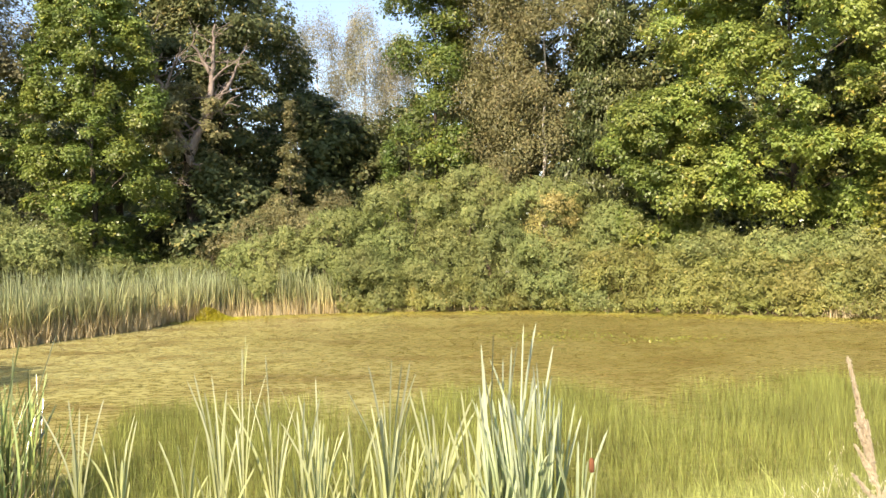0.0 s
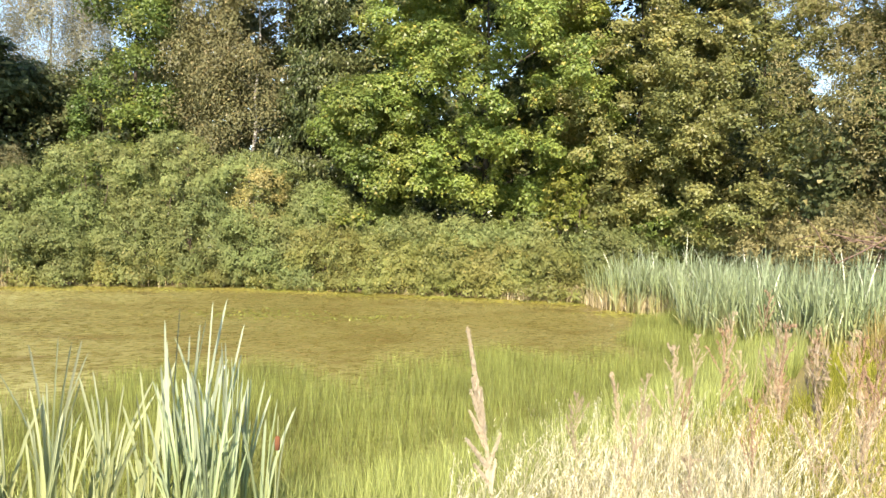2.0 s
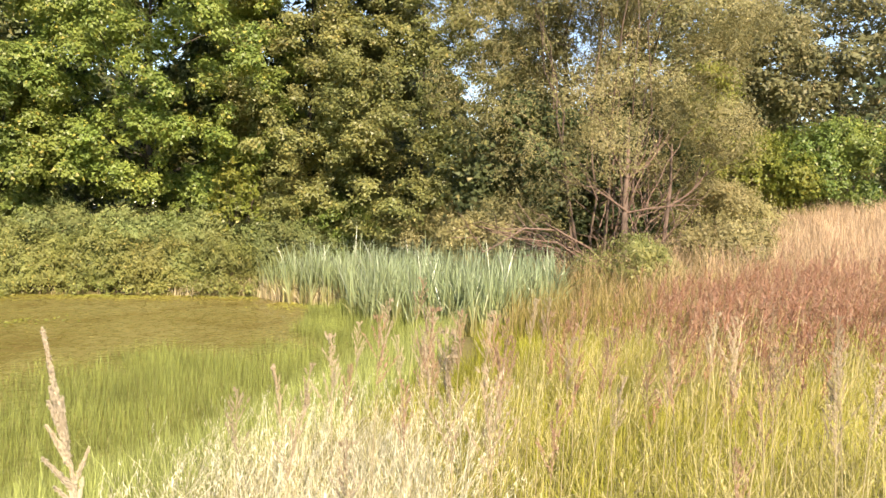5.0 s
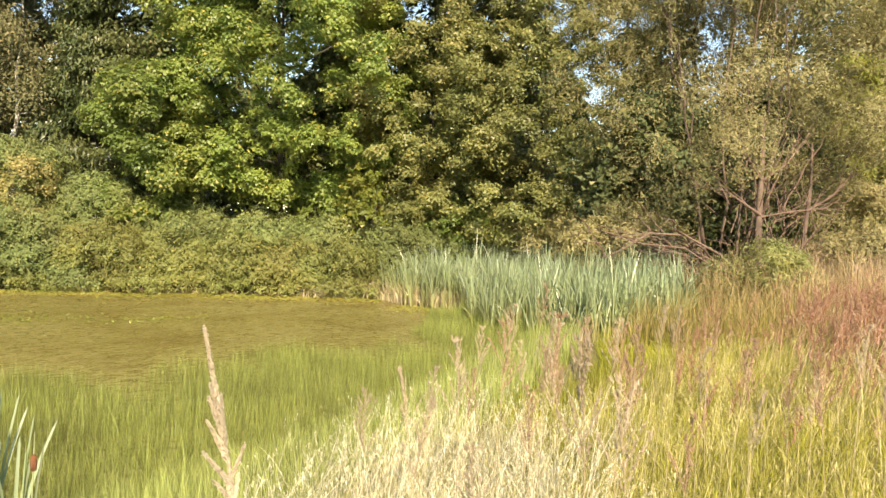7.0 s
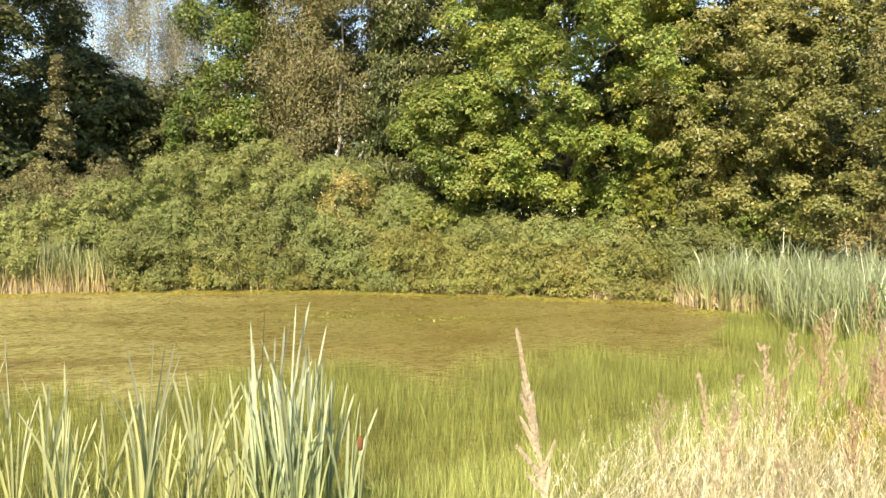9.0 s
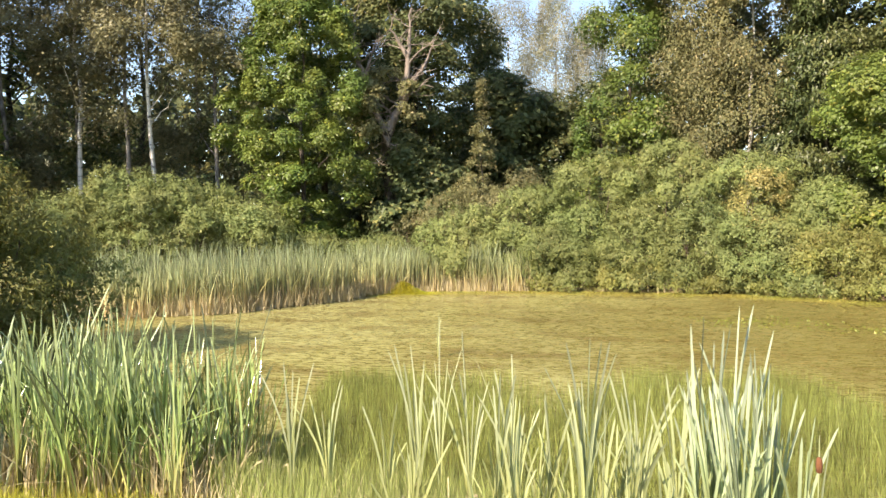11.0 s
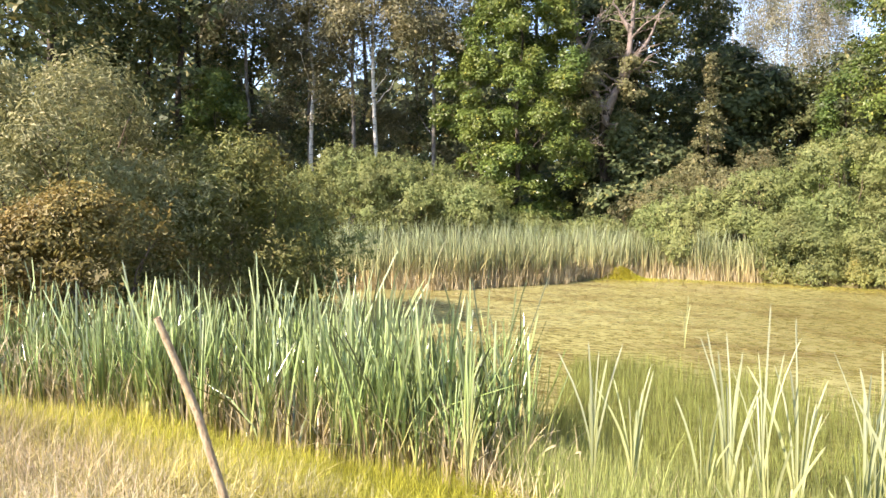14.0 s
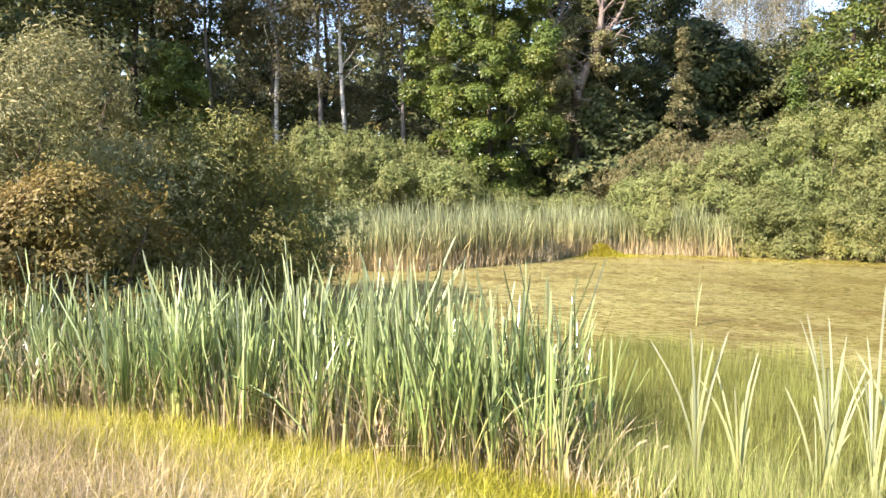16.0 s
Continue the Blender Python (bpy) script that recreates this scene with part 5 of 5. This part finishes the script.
def tall_plume():
    """The pale spire of a small-reed close to the camera: a slim spindle above, single branchlets below."""
    rng = np.random.default_rng(500)
    x, y, top = 1.016, 0.78, 2.275
    z = gz(x, y)
    h = top - z
    e = thing("reed_grass", x, y, z, "tall dry reed grass with a slim pale buff plume", "grass", "plumed grasses")
    axis = lambda t: np.array([-0.15 * t * t, 0.0, h * t])
    v, f = tube([axis(t) for t in np.linspace(0, 1 - 0.06 / h, 16)], np.linspace(0.0026, 0.0005, 16), 6)
    mesh_object("stem", v, f, LITTER, e)
    # foot below the tip, length, sideways lean, thickness
    branches = [(0.074, 0.074, 0.00, 0.0036), (0.086, 0.036, -0.10, 0.0038), (0.092, 0.030, 0.16, 0.0034), (0.100, 0.040, -0.16, 0.0036), (0.108, 0.030, 0.12, 0.0036),
                (0.112, 0.034, -0.34, 0.0028), (0.118, 0.032, 0.02, 0.0040), (0.120, 0.026, -0.28, 0.0028), (0.142, 0.040, -0.46, 0.0038), (0.140, 0.034, 0.58, 0.0028),
                (0.150, 0.030, 0.08, 0.0034), (0.158, 0.028, -0.5, 0.0030), (0.160, 0.026, 0.36, 0.0028), (0.166, 0.026, -0.1, 0.0026)]
    for foot, length, side, thick in branches:
        thick *= 0.74
        n = int(15000 * length * thick / 0.0036)
        u = rng.uniform(0, 1, n)
        root = axis(1 - foot / h)
        lean = -0.2 + side
        d = np.array([math.sin(lean), rng.normal() * 0.04, math.cos(lean)])
        girth = thick * (1 - u) ** 0.85 * np.minimum(1, u * 5 + 0.3) * (1 + 0.2 * np.sin(u * length * 700))
        ring = rng.normal(size=(n, 3))
        p = root + d * (length * u)[:, None] + unit(ring) * (girth * np.sqrt(rng.uniform(0.2, 1, n)))[:, None]
        along = d * 2.6 + unit(ring) * 0.4
        v, f = leaves(rng, p, rng.normal(size=(n, 3)) * 0.6 + np.array([-0.3, -0.8, 0.4]), 0.0056, 0.2, along=along)
        mesh_object("branchlet", v, f, PLUME, e)
    for k in range(2):
        v, f = blades(rng, np.array([[0, 0, 0.1]]), np.array([h * rng.uniform(0.35, 0.55)]), np.array([0.006]), np.array([rng.uniform(0.3, 0.7)]), 5)
        mesh_object("leaf", v, f, STRAW, e)


tall_plume()
plumes = [(1.95, 1.28, 2.13, 0), (2.35, 2.3, 1.95, 0), (2.7, 2.5, 1.97, 1), (2.9, 2.5, 1.99, 1), (3.1, 2.75, 1.9, 0), (2.6, 2.9, 1.72, 0), (2.3, 2.9, 1.66, 0), (3.3, 2.6, 1.95, 1), (3.55, 2.5, 1.8, 1),
          (3.6, 2.8, 1.9, 0), (2.2, 1.35, 2.0, 0), (4.2, 3.1, 1.78, 1), (4.4, 2.9, 1.85, 1), (2.9, 3.4, 1.6, 0), (2.1, 2.4, 1.7, 0), (4.8, 2.9, 1.9, 1)]
plume_rng = np.random.default_rng(77)
for k in range(44):
    bearing, reach = radians(plume_rng.uniform(38, 76)), plume_rng.uniform(2.6, 5.6)
    plumes.append((0.65 + math.sin(bearing) * reach, 0.15 + math.cos(bearing) * reach, plume_rng.uniform(1.55, 2.0), int(plume_rng.uniform() < 0.6)))
for k, (px_, py_, pt, kind_) in enumerate(plumes):
    plume_grass(px_, py_, pt, 501 + k, PLUME_BROWN if kind_ else PLUME_BUFF, 0.29, (0.05 + (k % 5 - 2) * 0.08, 0.03 * (k % 3 - 1)), 560, 0.065, True,
                "tall grass with a reddish brown plume" if kind_ else "tall dry reed grass with a buff feathery plume")


def oat_heads(seed, poly, n, tall, mat, label, husk=0.034):
    """Nodding seed heads above the tufts of dry grass."""
    rng = np.random.default_rng(seed)
    c = scatter(rng, poly, n)
    base = on_ground(c, 0)
    per = 16
    az = rng.normal(size=n) * 1.1 - 0.3
    h = rng.uniform(tall[0], tall[1], n)
    lean = rng.uniform(0.25, 0.7, n)
    stems = blades(rng, base, h, np.full(n, 0.004), lean, 6, az)
    w = np.repeat(np.arange(n), per)
    t = rng.uniform(0.72, 1.0, n * per)
    p = base[w].copy()
    p[:, 0] += np.cos(az[w]) * h[w] * lean[w] * t ** 2
    p[:, 1] += np.sin(az[w]) * h[w] * lean[w] * t ** 2
    p[:, 2] += h[w] * (t - 0.35 * lean[w] ** 2 * t ** 2.5) - rng.uniform(0, 0.04, n * per)
    p += rng.normal(size=(n * per, 3)) * 0.012
    husks = small_leaves(rng, p, rng.normal(size=(n * per, 3)), husk, 0.12, along=np.tile(np.array([0, 0, -2.2]), (n * per, 1)))
    v, f = join([stems, husks])
    tagged(mesh_object("seed_grass", v, f, mat), label, "grass", kind="stuff")


oat_heads(21, [(1.1, 2.8), (2.2, 4.2), (3.3, 5.2), (4.9, 5.9), (5.0, 3.8), (3.2, 2.4), (1.9, 1.8)], 680, (0.6, 0.95), BLEACHED, "nodding bleached seed heads of dry grass")
oat_heads(22, [(2.6, 1.6), (4.2, 4.2), (8.0, 5.6), (11.0, 5.4), (9.0, 1.4), (4.0, 0.9)], 800, (0.45, 0.85), STRAW, "straw-coloured seed heads over the meadow grass")


def plume_field():
    """Reddish plumes standing close together at the meadow's edge."""
    rng = np.random.default_rng(9)
    c = scatter(rng, [(6.6, 3.2), (10.5, 5.6), (13.0, 6.0), (16.0, 5.0), (15.0, 2.0), (8.0, 1.6)], 760)
    far = scatter(rng, [(5.0, 3.6), (8.5, 6.0), (12.5, 8.4), (17, 9.0), (22, 8.0), (22, 2.0), (12, 1.0), (7, 1.4)], 420)
    c = np.concatenate([c, far])
    base = on_ground(c, 0)
    n, sides, per = len(c), 10, 11
    lean = rng.normal(size=(n, 2)) * 0.10 + np.array([0.20, -0.10])
    top = base[:, 2] + np.where(np.arange(n) < 760, rng.uniform(0.75, 1.25, n), rng.uniform(0.55, 0.95, n))
    w = np.repeat(np.arange(n), sides * per)
    b = np.repeat(np.arange(n * sides), per)
    length = 0.34
    at = (np.tile(np.linspace(0.0, 1.0, sides), n))[b]
    turn = (rng.uniform(0, 6.28, n)[:, None] + rng.normal(size=(n, sides)) * 1.1).ravel()[b]
    tilt = rng.uniform(0.15, 0.7, n * sides)[b]
    d = np.stack([np.cos(turn) * np.sin(tilt), np.sin(turn) * np.sin(tilt), np.cos(tilt)], axis=1)
    u = rng.uniform(0, 1, len(b))
    p = np.stack([c[w, 0] + lean[w, 0] * (1 - 0.3 * at), c[w, 1] + lean[w, 1] * (1 - 0.3 * at), top[w] - length * (0.25 + 0.75 * at)], axis=1)
    p += d * (length * 0.36 * u)[:, None] + rng.normal(size=(len(b), 3)) * 0.005
    v, f = small_leaves(rng, p, rng.normal(size=(len(b), 3)), 0.055, 0.13, along=d * 2.4)
    tagged(mesh_object("plume_field", v, f, PLUME_RED), "reddish brown grass plumes along the meadow edge", "grass", kind="stuff")
    az = np.arctan2(lean[:, 1], lean[:, 0])
    v, f = blades(rng, base, top - base[:, 2], np.full(n, 0.006), np.hypot(lean[:, 0], lean[:, 1]) / (top - base[:, 2]), 4, az)
    tagged(mesh_object("plume_stems", v, f, STRAW), "dry stems below the reddish plumes", "grass", kind="stuff")


plume_field()


# ---------- floating weed, moss, litter ----------
def weed():
    rng = np.random.default_rng(10)
    xy = scatter(rng, SHORE, 15000)
    p = np.stack([xy[:, 0], xy[:, 1], rng.uniform(0.003, 0.012, len(xy))], axis=1)
    nrm = np.tile(np.array([0, 0, 1.0]), (len(p), 1)) + rng.normal(size=(len(p), 3)) * 0.12
    v, f = small_leaves(rng, p, nrm, 0.10, 0.3, along=np.tile(np.array([1.0, 0.1, 0]), (len(p), 1)))
    tagged(mesh_object("floating_weed", v, f, WEED), "yellowish floating weed and leaves on the pond", "weed", kind="stuff")
    n = 420
    xy = np.where(rng.uniform(size=(n, 1)) < 0.6, rng.normal(size=(n, 2)) * np.array([0.9, 0.6]) + np.array([2.9, 19.1]), rng.normal(size=(n, 2)) * np.array([0.7, 0.3]) + np.array([5.4, 17.9]))
    p = np.stack([xy[:, 0], xy[:, 1], rng.uniform(0.01, 0.06, n)], axis=1)
    v, f = leaves(rng, p, np.array([0, -0.4, 1.0]) + rng.normal(size=(n, 3)) * 0.4, 0.07, 0.6)
    tagged(mesh_object("water_plants", v, f, LIME_LEAF), "small yellow-green water plants breaking the surface", "water plants", kind="stuff")
    n = 8000
    xy = np.stack([rng.normal(size=n) * 0.5 - 8.5, rng.normal(size=n) * 0.25 + 26.3], axis=1)
    heap = np.exp(-((xy[:, 0] + 8.5) / 0.55) ** 2 - ((xy[:, 1] - 26.3) / 0.4) ** 2)
    p = np.stack([xy[:, 0], xy[:, 1], 0.01 + rng.uniform(0, 0.45, n) * heap], axis=1)
    v, f = leaves(rng, p, np.array([0, -0.3, 1.0]) + rng.normal(size=(n, 3)) * 0.6, 0.05, 0.6)
    tagged(mesh_object("moss_patch", v, f, MOSS), "bright yellow-green moss at the foot of the cattails", "moss", kind="stuff")
    xy = np.stack([rng.normal(size=2600) * 0.4 - 13.2, rng.normal(size=2600) * 0.3 + 14.4], axis=1)
    p = np.stack([xy[:, 0], xy[:, 1], rng.uniform(0.01, 0.14, 2600)], axis=1)
    v, f = leaves(rng, p, np.array([0, -0.3, 1.0]) + rng.normal(size=(2600, 3)) * 0.6, 0.05, 0.6)
    tagged(mesh_object("moss_patch", v, f, MOSS), "green moss floating beside the sallow bush", "moss", kind="stuff")
    pts = []
    for (ax, ay), (bx, by) in zip(SHORE[13:22], SHORE[14:23]):
        m = int(np.hypot(bx - ax, by - ay) * 800)
        t = rng.uniform(0, 1, m)[:, None]
        out = np.array([-(by - ay), bx - ax]) / np.hypot(bx - ax, by - ay)
        pts.append(np.array([ax, ay]) * (1 - t) + np.array([bx, by]) * t - out * np.sign(out[1]) * np.abs(rng.normal(size=(m, 1))) * 0.75)
    xy = np.concatenate(pts)
    p = np.stack([xy[:, 0], xy[:, 1], rng.uniform(0.004, 0.02, len(xy))], axis=1)
    v, f = small_leaves(rng, p, np.array([0, 0, 1.0]) + rng.normal(size=(len(p), 3)) * 0.12, 0.08, 0.5)
    tagged(mesh_object("shore_weed", v, f, MAT_WEED), "yellow-green duckweed gathered along the far shore", "weed", kind="stuff")
    pts = []
    for (ax, ay), (bx, by) in zip(SHORE[9:22], SHORE[10:23]):
        m = int(np.hypot(bx - ax, by - ay) * (260 if bx < -3 or bx > 13.2 else 10))
        t = rng.uniform(0, 1, m)[:, None]
        pts.append(np.array([ax, ay]) * (1 - t) + np.array([bx, by]) * t + rng.normal(size=(m, 2)) * 0.16)
    xy = np.concatenate(pts)
    n = len(xy)
    base = np.stack([xy[:, 0], xy[:, 1], np.full(n, 0.01)], axis=1)
    v, f = blades(rng, base, rng.uniform(0.2, 0.75, n), np.full(n, 0.02), rng.uniform(0.05, 0.9, n), 3)
    tagged(mesh_object("reed_litter", v, f, LITTER), "bleached dead reed stalks along the waterline", "litter", kind="stuff")


weed()


# ---------- bare limbs ----------
def bare_tree():
    """Leafless pale limbs of the old tree, standing out of its crown."""
    rng = np.random.default_rng(12)
    x, y = -11.6, 34.2
    e = thing("dead_tree", x, y, gz(x, y), "half-dead tree with bleached bare branches and a thick dark trunk", "tree")
    trunk = [(0.2, -0.4, -0.3), (0.25, -0.7, 2), (0.15, -1.2, 4.2), (0.43, -2.0, 6.05)]
    v, f = tube(trunk, [0.36, 0.30, 0.26, 0.22], 10)
    mesh_object("trunk", v, f, BARK, e, smooth=True)
    limbs = [((0.4, -1.9, 5.9), (1.13, -1.55, 7.5), 0.2), ((1.13, -1.55, 7.4), (1.32, -1.36, 9.6), 0.17), ((1.3, -1.36, 9.4), (0.67, -1.7, 10.6), 0.09), ((1.32, -1.36, 9.5), (1.5, -1.4, 11.6), 0.08),
             ((1.15, -1.5, 7.8), (1.84, -1.1, 8.8), 0.09), ((1.84, -1.1, 8.7), (2.44, -0.72, 10.2), 0.06), ((0.4, -1.9, 5.9), (-0.29, -2.34, 7.4), 0.15), ((-0.29, -2.34, 7.3), (-0.7, -2.5, 9.3), 0.12),
             ((-0.7, -2.5, 9.2), (-1.0, -2.6, 11.2), 0.07), ((-0.5, -2.4, 8.2), (0.2, -2.5, 10.0), 0.05), ((0.4, -1.9, 5.7), (0.72, -2.5, 5.2), 0.15), ((0.3, -1.6, 5.0), (-0.2, -2.4, 4.5), 0.05)]
    (v, f), _ = crown(np.random.default_rng(13), 1.9, 4.6, 8.6, "round", 26, 0.5, 0.6, 7000, 0.13, 0.7, twig=0.14)
    mesh_object("foliage", v + np.array([0.3, -1.6, 0]), f, BIRCH_LEAF, e)
    for a, b, r in limbs:
        line = limb_line(rng, a, b, 8, wobble=0.05)
        limb = mesh_object("limb", *tube(line, np.linspace(r * 1.35, r * 0.45, 8), 7), PALE_WOOD, e, smooth=True)
        for k in range(6):
            s = line[rng.integers(2, 8)]
            d = rng.normal(size=3) * np.array([0.6, 0.3, 0.45]) + np.array([0, 0, 0.45])
            twig = limb_line(rng, s, s + d, 6, wobble=0.09)
            mesh_object("twig", *tube(twig, np.linspace(r * 0.36, 0.012, 6), 5), PALE_WOOD, limb)
            for q in range(2):
                s2 = twig[rng.integers(2, 6)]
                mesh_object("twig", *tube(limb_line(rng, s2, s2 + d * 0.4 + rng.normal(size=3) * 0.22, 4, wobble=0.09), np.linspace(r * 0.18, 0.009, 4), 4), PALE_WOOD, limb)


bare_tree()


def fallen_branches():
    rng = np.random.default_rng(14)
    e = thing("brushwood", 17.4, 12.2, gz(17.4, 12.2), "tangle of bare reddish brown branches under the willow", "branches")
    for k in range(26):
        a = np.array([1.2 + rng.normal() * 0.3, rng.normal() * 0.5, rng.uniform(0.0, 0.7)])
        b = np.array([rng.uniform(-2.6, -0.2), rng.normal() * 1.5 + 0.6, rng.uniform(0.6, 1.9)])
        line = limb_line(rng, a, b, 8, sag=-0.4, wobble=0.06)
        mesh_object("branch", *tube(line, np.linspace(0.03, 0.006, 8) * rng.uniform(0.5, 1.2), 5), BRUSH, e)


fallen_branches()


def willow_stems():
    """The leaning stems of the willow, with bare boughs that arch down over the cattails and fine reddish twigs."""
    rng = np.random.default_rng(15)
    ground = gz(19.3, 10.7)
    e = thing("bare_willow", 19.3, 10.7, ground, "bare reddish brown willow stems with arching lower boughs", "tree")
    stems = [(0.12, [(-0.7, 0.13, 0.6), (-0.61, 0.13, 2.1), (-0.54, 0.18, 3.1), (-0.35, 0.27, 4.3), (-0.14, 0.41, 5.6)]),
             (0.075, [(0.85, -0.15, 0.6), (1.05, -0.21, 2.5), (1.28, -0.2, 3.7), (1.4, -0.13, 5.0)])]
    boughs = [(0.055, [(-0.55, 0.12, 2.97), (-1.23, 0.25, 3.28), (-1.75, 0.4, 3.55), (-2.43, 0.65, 3.61)]),
              (0.05, [(-0.45, 0.2, 3.89), (-0.9, 0.31, 4.4), (-1.25, 0.34, 5.1)]),
              (0.05, [(-0.42, 0.18, 3.89), (-0.04, -0.21, 4.3), (0.34, -0.58, 5.1)]),
              (0.04, [(-0.57, 0.13, 2.92), (-0.21, -0.5, 3.08), (0.31, -1.12, 3.2)]),
              (0.05, [(1.12, -0.23, 3.15), (1.44, -0.7, 3.55), (1.8, -1.18, 4.33)]),
              (0.05, [(-0.65, 0.13, 1.0), (-2.03, 0.3, 1.94), (-3.0, 0.65, 2.39), (-3.94, 0.97, 2.41), (-4.61, 1.2, 2.02), (-5.04, 1.38, 1.79)]),
              (0.04, [(-0.65, 0.13, 1.1), (-2.74, 0.57, 1.89), (-3.69, 1.02, 2.02)]),
              (0.035, [(-0.65, 0.13, 0.9), (-3.08, 0.57, 2.07), (-3.81, 1.24, 2.15), (-4.31, 1.85, 2.3)])]
    for r, line in stems:
        line = np.array(line) - np.array([0, 0, ground])
        mesh_object("stem", *tube(line, np.linspace(r, r * 0.4, len(line)), 9), WILLOW_BARK, e, smooth=True)
    for r, line in boughs:
        line = np.array(line) - np.array([0, 0, ground])
        bough = mesh_object("bough", *tube(line, np.linspace(r * 0.75, r * 0.2, len(line)), 7), BRUSH, e, smooth=True)
        way = line[-1] - line[0]
        for k in range(9):
            q = rng.integers(1, len(line))
            a = line[q - 1] + (line[q] - line[q - 1]) * rng.uniform(0.2, 1)
            b = a + way / np.linalg.norm(way) * rng.uniform(0.2, 0.9) + rng.normal(size=3) * np.array([0.25, 0.25, 0.3]) + np.array([0, 0, 0.1])
            mesh_object("twig", *tube(limb_line(rng, a, b, 5, wobble=0.06), np.linspace(r * 0.32, 0.006, 5), 5), BRUSH, bough)
    for k in range(60):
        a = np.array([rng.normal() * 0.7 + 0.4, rng.normal() * 0.5 + 0.4, rng.uniform(0.0, 2.2)])
        ang = rng.uniform(0, 6.28)
        reach = rng.uniform(0.5, 1.5)
        b = a + np.array([math.cos(ang) * reach, math.sin(ang) * reach - 0.2, rng.uniform(0.2, 2.6)])
        mesh_object("twig", *tube(limb_line(rng, a, b, 7, sag=-0.1, wobble=0.05), np.linspace(0.022, 0.006, 7) * rng.uniform(0.6, 1.1), 5), BRUSH, e)


willow_stems()


def dry_stalk(base, tip, radius, label):
    rng = np.random.default_rng(16)
    e = thing("dry_stalk", base[0], base[1], base[2], label, "dead stalk")
    d = np.array(tip) - np.array(base)
    line = limb_line(rng, (0, 0, -0.05), d, 14, wobble=0.004)
    mesh_object("stalk", *tube(line, np.concatenate([np.full(9, radius * 0.7), [radius * 0.9, radius, radius, radius * 0.95, radius * 0.8]]), 8), DRY_STALK, e, smooth=True)


dry_stalk((-0.93, 1.32, gz(-0.93, 1.32)), (-1.32, 0.915, 2.115), 0.0055, "dry brown broken stalk standing on the bank")
